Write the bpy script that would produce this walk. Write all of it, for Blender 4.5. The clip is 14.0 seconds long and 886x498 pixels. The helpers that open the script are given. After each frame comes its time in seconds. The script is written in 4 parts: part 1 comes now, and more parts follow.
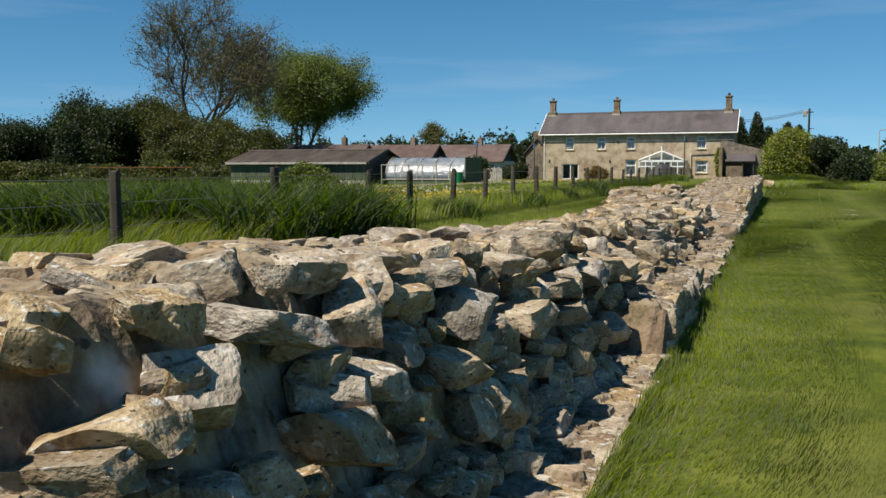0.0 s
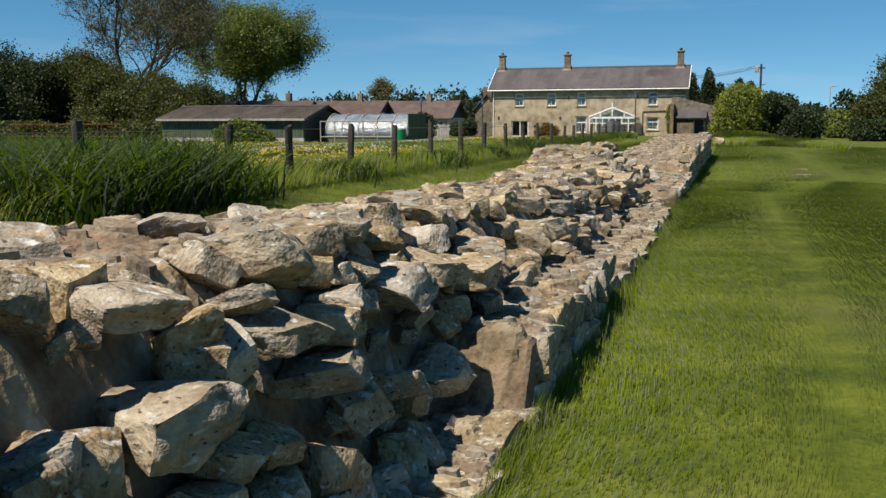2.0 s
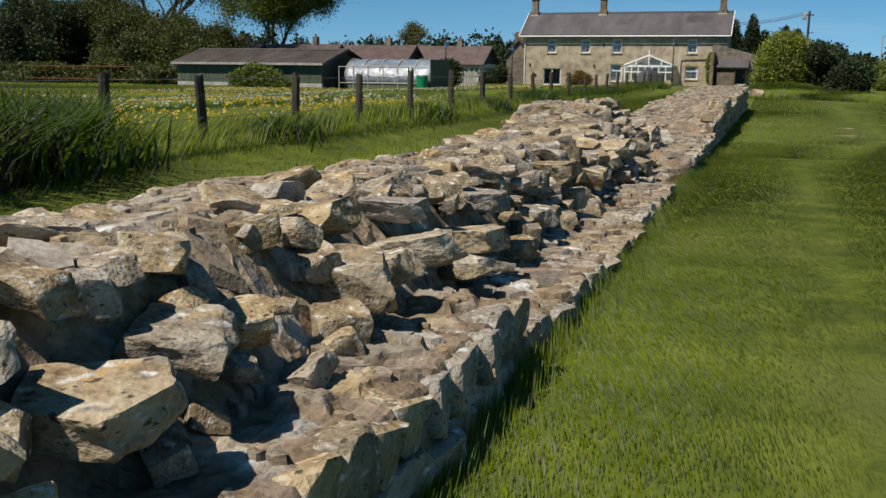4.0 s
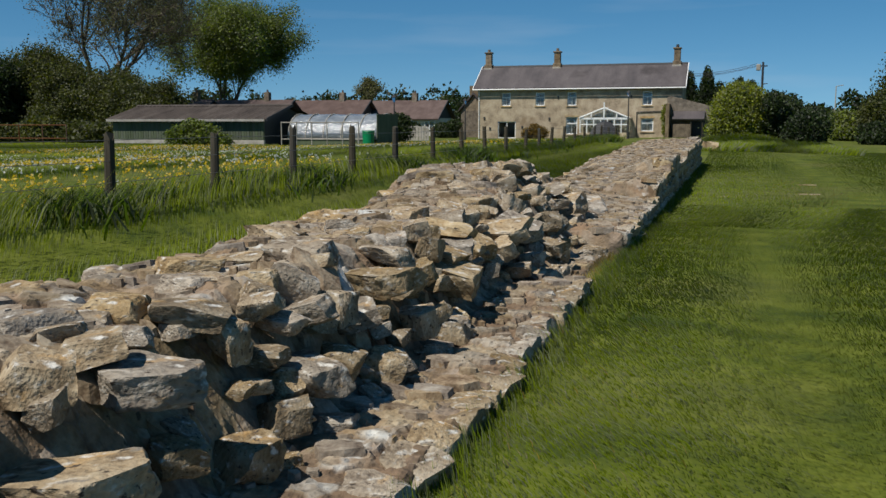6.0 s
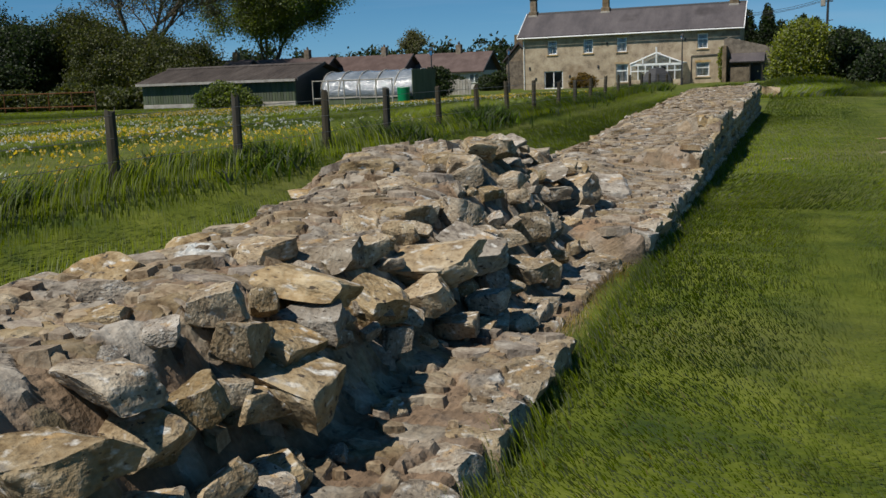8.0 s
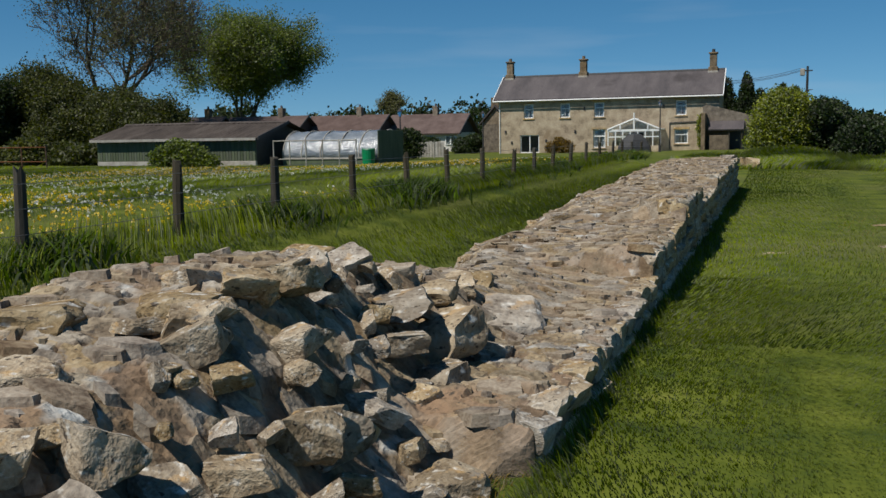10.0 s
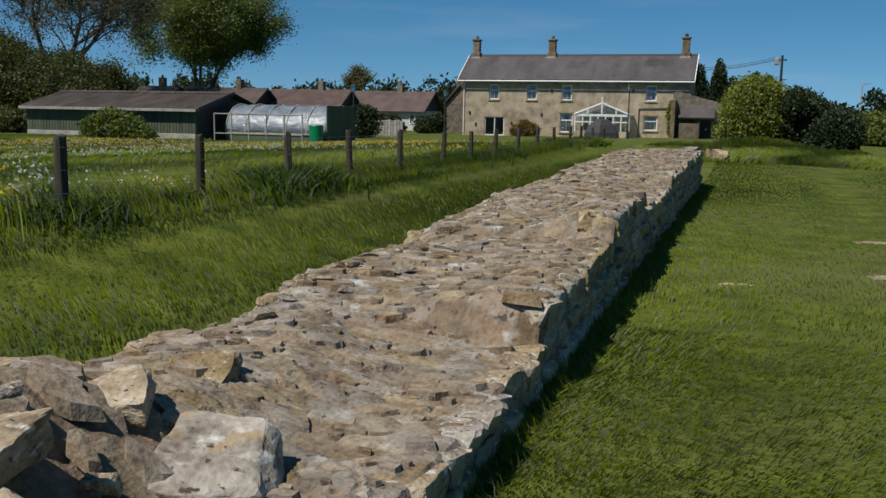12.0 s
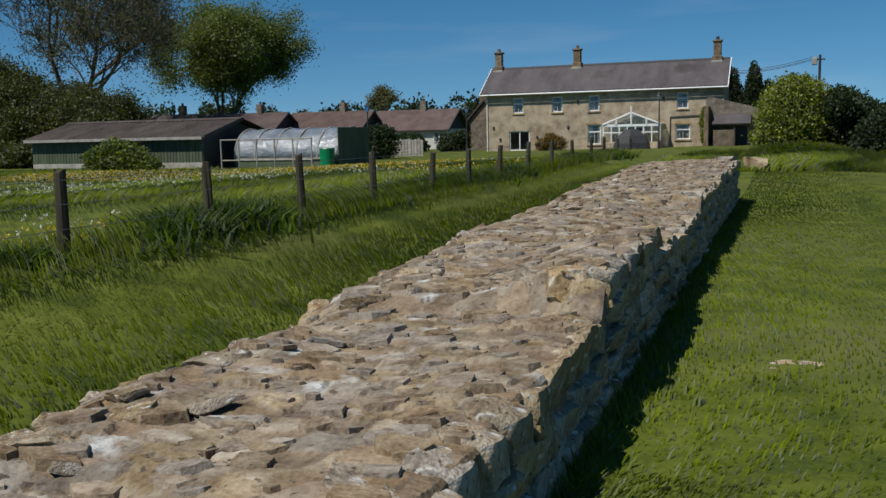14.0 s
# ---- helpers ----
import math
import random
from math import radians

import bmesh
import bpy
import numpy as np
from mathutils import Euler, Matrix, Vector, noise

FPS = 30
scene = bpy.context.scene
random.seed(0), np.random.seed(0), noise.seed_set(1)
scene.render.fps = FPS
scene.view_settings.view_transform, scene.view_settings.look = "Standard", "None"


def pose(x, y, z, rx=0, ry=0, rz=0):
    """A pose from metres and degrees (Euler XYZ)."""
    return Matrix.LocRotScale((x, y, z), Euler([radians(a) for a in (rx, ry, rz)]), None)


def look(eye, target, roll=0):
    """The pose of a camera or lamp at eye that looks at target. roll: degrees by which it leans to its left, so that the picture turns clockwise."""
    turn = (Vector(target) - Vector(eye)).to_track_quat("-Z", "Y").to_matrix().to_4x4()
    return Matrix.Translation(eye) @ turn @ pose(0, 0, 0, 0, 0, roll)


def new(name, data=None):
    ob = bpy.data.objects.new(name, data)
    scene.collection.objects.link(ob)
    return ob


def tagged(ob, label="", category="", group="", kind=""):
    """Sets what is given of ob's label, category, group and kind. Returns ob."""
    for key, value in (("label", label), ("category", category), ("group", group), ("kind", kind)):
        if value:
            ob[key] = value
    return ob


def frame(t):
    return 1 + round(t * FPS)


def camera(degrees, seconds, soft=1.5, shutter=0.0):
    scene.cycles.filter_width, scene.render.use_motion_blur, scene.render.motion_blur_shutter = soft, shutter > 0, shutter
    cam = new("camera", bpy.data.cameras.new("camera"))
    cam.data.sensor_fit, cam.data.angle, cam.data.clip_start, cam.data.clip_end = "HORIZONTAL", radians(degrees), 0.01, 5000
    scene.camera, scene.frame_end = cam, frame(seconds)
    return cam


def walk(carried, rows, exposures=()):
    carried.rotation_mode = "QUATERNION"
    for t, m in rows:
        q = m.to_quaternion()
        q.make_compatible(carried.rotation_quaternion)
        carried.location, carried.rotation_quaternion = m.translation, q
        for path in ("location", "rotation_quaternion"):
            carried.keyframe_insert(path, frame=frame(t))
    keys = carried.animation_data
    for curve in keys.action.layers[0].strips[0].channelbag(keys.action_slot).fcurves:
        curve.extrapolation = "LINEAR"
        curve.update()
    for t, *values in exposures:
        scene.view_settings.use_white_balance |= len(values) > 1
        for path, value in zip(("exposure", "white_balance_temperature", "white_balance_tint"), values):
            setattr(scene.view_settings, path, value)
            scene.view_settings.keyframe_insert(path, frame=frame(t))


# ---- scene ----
cam = camera(52.2, 14.0)
PATH = [
    (0, (-0.165, 0.199, 1.666), (-0.859, 2.066, 1.485), -0.1),
    (0.5, (-0.18, 0.981, 1.643), (-0.85, 2.854, 1.433), -0.6),
    (1, (-0.152, 1.701, 1.611), (-0.854, 3.558, 1.366), -0.5),
    (1.5, (-0.108, 2.49, 1.637), (-0.693, 4.389, 1.405), 0.3),
    (2, (-0.04, 3.251, 1.619), (-0.64, 5.14, 1.345), -0.1),
    (2.5, (0.061, 4.044, 1.626), (-0.487, 5.959, 1.439), 0.4),
    (2.7, (0.082, 4.374, 1.653), (-0.527, 6.259, 1.381), -1.0),
    (4.8, (0.262, 7.872, 1.705), (-0.396, 9.719, 1.306), 1.2),
    (5, (0.25, 8.243, 1.71), (-0.393, 10.115, 1.427), 2.2),
    (5.5, (0.239, 9.229, 1.717), (-0.355, 11.123, 1.468), 0.8),
    (5.6, (0.24, 9.427, 1.711), (-0.37, 11.322, 1.522), 0.3),
    (6, (0.315, 10.141, 1.732), (-0.29, 12.027, 1.458), 0.0),
    (6.5, (0.257, 11.032, 1.763), (-0.389, 12.904, 1.48), -1.3),
    (7, (0.217, 11.926, 1.755), (-0.541, 13.74, 1.389), -1.1),
    (7.5, (0.221, 12.793, 1.79), (-0.456, 14.64, 1.431), -2.3),
    (8, (0.259, 13.694, 1.839), (-0.46, 15.523, 1.465), -2.1),
    (8.5, (0.195, 14.603, 1.863), (-0.447, 16.468, 1.535), 1.0),
    (9, (0.196, 15.56, 1.923), (-0.429, 17.43, 1.584), -0.3),
    (9.2, (0.185, 15.94, 1.927), (-0.452, 17.819, 1.671), -0.3),
    (11.3, (0.259, 20.047, 1.97), (-0.477, 21.889, 1.716), -0.6),
    (11.5, (0.267, 20.453, 1.951), (-0.386, 22.312, 1.612), 0.5),
    (12, (0.269, 21.443, 1.965), (-0.356, 23.32, 1.674), 1.1),
    (12.5, (0.278, 22.393, 1.94), (-0.262, 24.295, 1.64), 2.9),
    (13, (0.196, 23.31, 1.96), (-0.355, 25.215, 1.7), 1.9),
    (13.5, (0.161, 24.164, 1.948), (-0.457, 26.049, 1.695), 2.8),
    (14, (0.116, 25.055, 1.938), (-0.589, 26.91, 1.685), -1.3),
]
EXPOSURE = [(0, 0.52, 6700, 10), (2.7, 0.46, 6650, 10), (5, 0.15, 6350, 10), (9, 0.03, 6350, 10), (14, -0.06, 6150, 10)]
walk(cam, [(t, look(e, a, r)) for t, e, a, r in PATH], EXPOSURE)

# ---- world, sun, exposure ----
SUN_AZ, SUN_EL = radians(213), radians(56)
world = bpy.data.worlds.new("world")
scene.world = world
world.use_nodes = True
wn = world.node_tree
sky = wn.nodes.new("ShaderNodeTexSky")
sky.sky_type = "NISHITA"
sky.sun_disc = False
sky.sun_elevation, sky.sun_rotation = SUN_EL, SUN_AZ
sky.altitude = 2000
sky.air_density, sky.dust_density, sky.ozone_density = 1.0, 0.0, 3.5
wn.nodes["Background"].inputs[1].default_value = 0.077
# the clear, even blue of a dry day: less pale haze low down, with thin high cloud
way = wn.nodes.new("ShaderNodeTexCoord")
lifted = wn.nodes.new("ShaderNodeVectorMath")
lifted.operation = "ADD"
lifted.inputs[1].default_value = (0, 0, 0.07)
wn.links.new(way.outputs["Generated"], lifted.inputs[0])
unit = wn.nodes.new("ShaderNodeVectorMath")
unit.operation = "NORMALIZE"
wn.links.new(lifted.outputs[0], unit.inputs[0])
wn.links.new(unit.outputs[0], sky.inputs["Vector"])
deep = wn.nodes.new("ShaderNodeHueSaturation")
deep.inputs["Hue"].default_value = 0.487
deep.inputs["Saturation"].default_value = 1.26
wn.links.new(sky.outputs[0], deep.inputs["Color"])
drawn = wn.nodes.new("ShaderNodeMapping")
drawn.inputs["Scale"].default_value = (1.2, 1.2, 11.0)
drawn.inputs["Rotation"].default_value = (0, radians(8), 0)
wn.links.new(way.outputs["Generated"], drawn.inputs[0])
wisp = wn.nodes.new("ShaderNodeTexNoise")
wisp.inputs["Scale"].default_value, wisp.inputs["Detail"].default_value = 2.6, 5
wn.links.new(drawn.outputs[0], wisp.inputs["Vector"])
thin_cloud = wn.nodes.new("ShaderNodeMapRange")
thin_cloud.inputs["From Min"].default_value, thin_cloud.inputs["From Max"].default_value = 0.52, 0.80
thin_cloud.inputs["To Max"].default_value = 0.16
wn.links.new(wisp.outputs["Fac"], thin_cloud.inputs["Value"])
veil = wn.nodes.new("ShaderNodeMix")
veil.data_type = "RGBA"
wn.links.new(thin_cloud.outputs[0], veil.inputs["Factor"])
wn.links.new(deep.outputs[0], veil.inputs["A"])
veil.inputs["B"].default_value = (6.5, 7.2, 8.0, 1)
wn.links.new(veil.outputs["Result"], wn.nodes["Background"].inputs[0])
sun_data = bpy.data.lights.new("sun", "SUN")
sun_data.energy, sun_data.angle, sun_data.color = 5.0, radians(0.53), (1.0, 0.93, 0.82)
sun = new("sun", sun_data)
sun_way = Vector((math.sin(SUN_AZ) * math.cos(SUN_EL), math.cos(SUN_AZ) * math.cos(SUN_EL), math.sin(SUN_EL)))
sun.matrix_world = look(sun_way * 60, (0, 0, 0))

# ---- materials ----
rng = np.random.default_rng(7)


def material(name, stops, scale=4.0, rough=0.9, bump=0.3, fine=30.0, vary=0.25, metal=0.0, attr="", coord="Object", spots=None, stretch=(1, 1, 1), rise=0.02, thin=0.0, earth=None):
    """Two scales of noise through a ramp of colours, per-object variation, fine bump."""
    m = bpy.data.materials.new(name)
    m.use_nodes = True
    t = m.node_tree
    n, l = t.nodes, t.links
    b = n["Principled BSDF"]
    b.inputs["Roughness"].default_value = rough
    b.inputs["Metallic"].default_value = metal
    if rough > 0.75:
        b.inputs["Specular IOR Level"].default_value = 0.2
    co = n.new("ShaderNodeTexCoord")
    mp = n.new("ShaderNodeMapping")
    mp.inputs["Scale"].default_value = stretch
    l.new(co.outputs[coord], mp.inputs[0])
    n1 = n.new("ShaderNodeTexNoise")
    n1.inputs["Scale"].default_value, n1.inputs["Detail"].default_value, n1.inputs["Roughness"].default_value = scale, 6, 0.62
    l.new(mp.outputs[0], n1.inputs["Vector"])
    n2 = n.new("ShaderNodeTexNoise")
    n2.inputs["Scale"].default_value, n2.inputs["Detail"].default_value = fine, 5
    l.new(mp.outputs[0], n2.inputs["Vector"])
    mix = n.new("ShaderNodeMath")
    mix.operation = "MULTIPLY_ADD"
    l.new(n2.outputs["Fac"], mix.inputs[0])
    mix.inputs[1].default_value = 0.32
    l.new(n1.outputs["Fac"], mix.inputs[2])
    sub = n.new("ShaderNodeMath")
    sub.operation = "MULTIPLY_ADD"
    sub.inputs[1].default_value, sub.inputs[2].default_value = 2.0, -0.95
    l.new(mix.outputs[0], sub.inputs[0])
    ramp = n.new("ShaderNodeValToRGB")
    e = ramp.color_ramp.elements
    while len(e) < len(stops):
        e.new(0.5)
    for i, c in enumerate(stops):
        e[i].position = i / (len(stops) - 1)
        e[i].color = (*c, 1)
    l.new(sub.outputs[0], ramp.inputs[0])
    col = ramp.outputs[0]
    info = n.new("ShaderNodeObjectInfo")
    src = info.outputs["Random"]
    if attr == "island":
        g = n.new("ShaderNodeNewGeometry")
        src = g.outputs["Random Per Island"]
    elif attr:
        a = n.new("ShaderNodeAttribute")
        a.attribute_name = attr
        src = a.outputs["Fac"]
    hs = n.new("ShaderNodeHueSaturation")
    mr = n.new("ShaderNodeMapRange")
    mr.inputs["To Min"].default_value, mr.inputs["To Max"].default_value = 1 - vary, 1 + vary
    l.new(src, mr.inputs["Value"])
    l.new(mr.outputs[0], hs.inputs["Value"])
    sat = n.new("ShaderNodeMath")
    sat.operation = "MULTIPLY_ADD"
    sat.inputs[1].default_value = 7.3
    l.new(src, sat.inputs[0])
    fr = n.new("ShaderNodeMath")
    fr.operation = "FRACT"
    l.new(sat.outputs[0], fr.inputs[0])
    mr2 = n.new("ShaderNodeMapRange")
    mr2.inputs["To Min"].default_value, mr2.inputs["To Max"].default_value = 1 - vary * 1.6, 1 + vary * 1.6
    l.new(fr.outputs[0], mr2.inputs["Value"])
    l.new(mr2.outputs[0], hs.inputs["Saturation"])
    l.new(col, hs.inputs["Color"])
    col = hs.outputs[0]
    if spots:
        for sc, lo, hi, colour in spots:
            ns = n.new("ShaderNodeTexNoise")
            ns.inputs["Scale"].default_value, ns.inputs["Detail"].default_value = sc, 4
            add = n.new("ShaderNodeVectorMath")
            add.operation = "ADD"
            add.inputs[1].default_value = (sc, 3.1 * lo, 0)
            l.new(co.outputs[coord], add.inputs[0])
            l.new(add.outputs[0], ns.inputs["Vector"])
            rg = n.new("ShaderNodeMapRange")
            rg.inputs["From Min"].default_value, rg.inputs["From Max"].default_value = lo, hi
            l.new(ns.outputs["Fac"], rg.inputs["Value"])
            mx = n.new("ShaderNodeMix")
            mx.data_type = "RGBA"
            l.new(rg.outputs[0], mx.inputs["Factor"])
            l.new(col, mx.inputs["A"])
            mx.inputs["B"].default_value = (*colour, 1)
            col = mx.outputs["Result"]
    if earth:
        ea = n.new("ShaderNodeAttribute")
        ea.attribute_name = "earth"
        em = n.new("ShaderNodeMix")
        em.data_type = "RGBA"
        es = n.new("ShaderNodeMix")
        es.data_type = "RGBA"
        es.inputs["A"].default_value = (*[c * 0.45 for c in earth], 1)
        es.inputs["B"].default_value = (*[min(c * 1.55, 1) for c in earth], 1)
        l.new(sub.outputs[0], es.inputs["Factor"])
        l.new(ea.outputs["Fac"], em.inputs["Factor"])
        l.new(col, em.inputs["A"])
        l.new(es.outputs["Result"], em.inputs["B"])
        col = em.outputs["Result"]
    l.new(col, b.inputs["Base Color"])
    if bump:
        bp = n.new("ShaderNodeBump")
        bp.inputs["Strength"].default_value, bp.inputs["Distance"].default_value = bump, rise
        l.new(mix.outputs[0], bp.inputs["Height"])
        l.new(bp.outputs[0], b.inputs["Normal"])
    if thin:
        tr_ = n.new("ShaderNodeBsdfTranslucent")
        l.new(col, tr_.inputs["Color"])
        ms = n.new("ShaderNodeMixShader")
        ms.inputs[0].default_value = thin
        l.new(b.outputs[0], ms.inputs[1])
        l.new(tr_.outputs[0], ms.inputs[2])
        l.new(ms.outputs[0], n["Material Output"].inputs["Surface"])
    return m


STONE = material("limestone", [(0.104, 0.074, 0.047), (0.261, 0.207, 0.140), (0.373, 0.315, 0.230), (0.486, 0.436, 0.347)], 1.5, 0.93, 0.6, 13, 0.24,
                 spots=[(1.5, 0.60, 0.74, (0.40, 0.25, 0.10)), (6.5, 0.62, 0.67, (0.07, 0.055, 0.042)), (3.4, 0.58, 0.70, (0.55, 0.53, 0.48)), (2.6, 0.64, 0.74, (0.19, 0.17, 0.14))], rise=0.07, stretch=(1, 0.8, 0.5))
PAVE = material("wall_core", [(0.120, 0.090, 0.060), (0.228, 0.185, 0.129), (0.318, 0.271, 0.202), (0.430, 0.387, 0.314)], 4.5, 0.95, 0.75, 34, 0.25, attr="tint",
                spots=[(1.3, 0.56, 0.72, (0.24, 0.16, 0.10)), (14.0, 0.62, 0.68, (0.08, 0.065, 0.05)), (2.6, 0.60, 0.70, (0.50, 0.50, 0.47))], rise=0.04, earth=(0.195, 0.135, 0.088))
TURF = material("turf", [(0.029, 0.048, 0.006), (0.068, 0.088, 0.007), (0.110, 0.129, 0.015), (0.172, 0.172, 0.037)], 1.3, 0.95, 0.5, 24.0, 0.0,
                spots=[(0.22, 0.50, 0.72, (0.105, 0.108, 0.030))], rise=0.03)
BLADE = material("grass_blade", [(0.095, 0.136, 0.009), (0.146, 0.187, 0.013), (0.206, 0.232, 0.029)], 0.4, 0.8, 0, 4, 0.40, attr="island", thin=0.45)
MEADOW = material("meadow_blade", [(0.122, 0.163, 0.010), (0.180, 0.224, 0.015), (0.245, 0.266, 0.031)], 0.4, 0.8, 0, 4, 0.40, attr="island", thin=0.5)
REED = material("reed_leaf", [(0.040, 0.068, 0.012), (0.075, 0.115, 0.020), (0.120, 0.165, 0.035)], 0.6, 0.78, 0, 4, 0.40, attr="island", thin=0.45)
STRAW = material("dry_grass", [(0.25, 0.19, 0.08), (0.38, 0.30, 0.14)], 2, 0.8, 0, 6, 0.3, attr="island", thin=0.45)
YELLOW = material("buttercup_petal", [(0.70, 0.46, 0.01), (0.80, 0.58, 0.02)], 2, 0.5, 0, 6, 0.15, attr="island", thin=0.45)
WHITE_P = material("daisy_petal", [(0.62, 0.62, 0.55), (0.8, 0.8, 0.74)], 2, 0.6, 0, 6, 0.1, attr="island", thin=0.45)
LEAF = material("leaf_mid", [(0.086, 0.125, 0.011), (0.136, 0.176, 0.016), (0.187, 0.218, 0.025)], 0.25, 0.6, 0, 2, 0.4, attr="island", thin=0.45)
LEAF_D = material("leaf_dark", [(0.018, 0.033, 0.008), (0.033, 0.053, 0.011), (0.054, 0.074, 0.016)], 0.25, 0.6, 0, 2, 0.4, attr="island", thin=0.45)
LEAF_O = material("leaf_olive", [(0.046, 0.057, 0.007), (0.073, 0.084, 0.010), (0.108, 0.111, 0.014)], 0.25, 0.6, 0, 2, 0.35, attr="island", thin=0.45)
LEAF_B = material("leaf_bright", [(0.150, 0.185, 0.014), (0.230, 0.260, 0.018), (0.310, 0.320, 0.030)], 0.25, 0.55, 0, 2, 0.35, attr="island", thin=0.45)
LEAF_Y = material("leaf_ochre", [(0.16, 0.10, 0.02), (0.26, 0.17, 0.03)], 0.25, 0.6, 0, 2, 0.3, attr="island", thin=0.45)
LEAF_G = material("leaf_new_grey", [(0.098, 0.101, 0.041), (0.150, 0.150, 0.060)], 0.25, 0.7, 0, 2, 0.3, attr="island", thin=0.45)
BARK = material("bark", [(0.05, 0.04, 0.03), (0.11, 0.09, 0.07), (0.16, 0.14, 0.11)], 2, 0.95, 0.6, 12, 0.1)
POST = material("weathered_post", [(0.030, 0.026, 0.018), (0.065, 0.056, 0.040), (0.11, 0.096, 0.070)], 6, 0.9, 0.6, 40, 0.2, stretch=(1, 1, 0.15))
WIRE = material("fence_wire", [(0.18, 0.17, 0.16), (0.28, 0.27, 0.26)], 6, 0.5, 0, 40, 0.1, metal=0.7)
ASHLAR = material("house_sandstone", [(0.24, 0.175, 0.100), (0.38, 0.285, 0.165), (0.47, 0.37, 0.225), (0.55, 0.46, 0.31)], 1.2, 0.93, 0.5, 6.0, 0.15,
                  spots=[(0.5, 0.58, 0.72, (0.22, 0.16, 0.10))])
SLATE = material("roof_slate", [(0.038, 0.032, 0.034), (0.068, 0.057, 0.058), (0.095, 0.082, 0.080)], 0.7, 0.7, 0.4, 7.0, 0.15,
                 spots=[(0.35, 0.56, 0.7, (0.035, 0.028, 0.028))], stretch=(1, 0.35, 0.35))
ROOF_B = material("brown_roof_tile", [(0.068, 0.048, 0.043), (0.100, 0.073, 0.066), (0.130, 0.098, 0.089)], 0.8, 0.85, 0.4, 9.0, 0.1)
SHEET = material("weathered_roof_sheet", [(0.035, 0.028, 0.024), (0.070, 0.058, 0.050), (0.125, 0.108, 0.095)], 0.7, 0.8, 0.4, 5.0, 0.1, stretch=(1.6, 0.4, 0.4))
CLAD = material("green_cladding", [(0.048, 0.062, 0.034), (0.078, 0.096, 0.056), (0.105, 0.122, 0.078)], 1.5, 0.75, 0.2, 14, 0.15, stretch=(2, 2, 0.3))
CONC = material("concrete", [(0.22, 0.20, 0.17), (0.34, 0.32, 0.28), (0.42, 0.40, 0.36)], 2, 0.9, 0.4, 20, 0.1)
WHITE = material("white_paint", [(0.70, 0.70, 0.68), (0.82, 0.82, 0.80)], 3, 0.45, 0.05, 20, 0.05)
DARK = material("dark_paint", [(0.018, 0.018, 0.019), (0.035, 0.035, 0.036)], 3, 0.6, 0.1, 20, 0.1)
CURTAIN = material("white_curtain", [(0.45, 0.47, 0.50), (0.66, 0.67, 0.68)], 2.5, 0.9, 0.1, 14, 0.1, stretch=(6, 1, 0.3))
GREENP = material("green_plastic", [(0.01, 0.16, 0.06), (0.015, 0.22, 0.09)], 3, 0.4, 0.05, 20, 0.1)
BRICK = material("chimney_stone", [(0.09, 0.07, 0.05), (0.19, 0.15, 0.105), (0.28, 0.23, 0.165)], 2.2, 0.9, 0.5, 12, 0.2)
RUST = material("rusty_rail", [(0.07, 0.035, 0.02), (0.16, 0.08, 0.045)], 6, 0.85, 0.3, 30, 0.2)
RENDERW = material("pale_render", [(0.45, 0.43, 0.39), (0.6, 0.58, 0.54)], 1.5, 0.9, 0.2, 12, 0.1)


def glass(name, tint, rough=0.03):
    m = bpy.data.materials.new(name)
    m.use_nodes = True
    b = m.node_tree.nodes["Principled BSDF"]
    b.inputs["Base Color"].default_value = (*tint, 1)
    b.inputs["Roughness"].default_value = rough
    b.inputs["Transmission Weight"].default_value = 1.0
    b.inputs["IOR"].default_value = 1.45
    return m


GLASS = glass("window_glass", (0.75, 0.8, 0.82))
FILM = material("polythene_film", [(0.13, 0.15, 0.17), (0.22, 0.24, 0.26), (0.42, 0.44, 0.45)], 0.8, 0.18, 0.8, 3.0, 0.1, stretch=(1, 1, 2.5), rise=0.15)


# ---- mesh helpers ----
def mesh_from(name, v, f, mat, smooth=False, attr=None, earth=None):
    """A mesh from vertex and face arrays; attr: one value a vertex, for the material."""
    me = bpy.data.meshes.new(name)
    v = np.asarray(v, dtype=np.float32)
    f = np.asarray(f, dtype=np.int32)
    k = f.shape[1]
    me.vertices.add(len(v))
    me.vertices.foreach_set("co", v.ravel())
    me.loops.add(f.size)
    me.loops.foreach_set("vertex_index", f.ravel())
    me.polygons.add(len(f))
    me.polygons.foreach_set("loop_start", np.arange(0, f.size, k, dtype=np.int32))
    if attr is not None:
        a = me.attributes.new("tint", "FLOAT", "POINT")
        a.data.foreach_set("value", np.asarray(attr, dtype=np.float32))
    if earth is not None:
        a = me.attributes.new("earth", "FLOAT", "POINT")
        a.data.foreach_set("value", np.asarray(earth, dtype=np.float32))
    me.update(calc_edges=True)
    me.validate()
    me.polygons.foreach_set("use_smooth", np.full(len(f), bool(smooth)))
    me.materials.append(mat)
    return me


def part(name, bm, mat, parent=None, label=""):
    """Links a bmesh as one mesh object under a thing or a part."""
    me = bpy.data.meshes.new(name)
    bmesh.ops.recalc_face_normals(bm, faces=bm.faces)
    bm.to_mesh(me)
    bm.free()
    me.materials.append(mat)
    ob = new(name, me)
    ob.parent = parent
    return tagged(ob, label)


def under(name, me, parent, m=None, label=""):
    ob = new(name, me)
    ob.parent = parent
    if m is not None:
        ob.matrix_basis = m
    return tagged(ob, label)


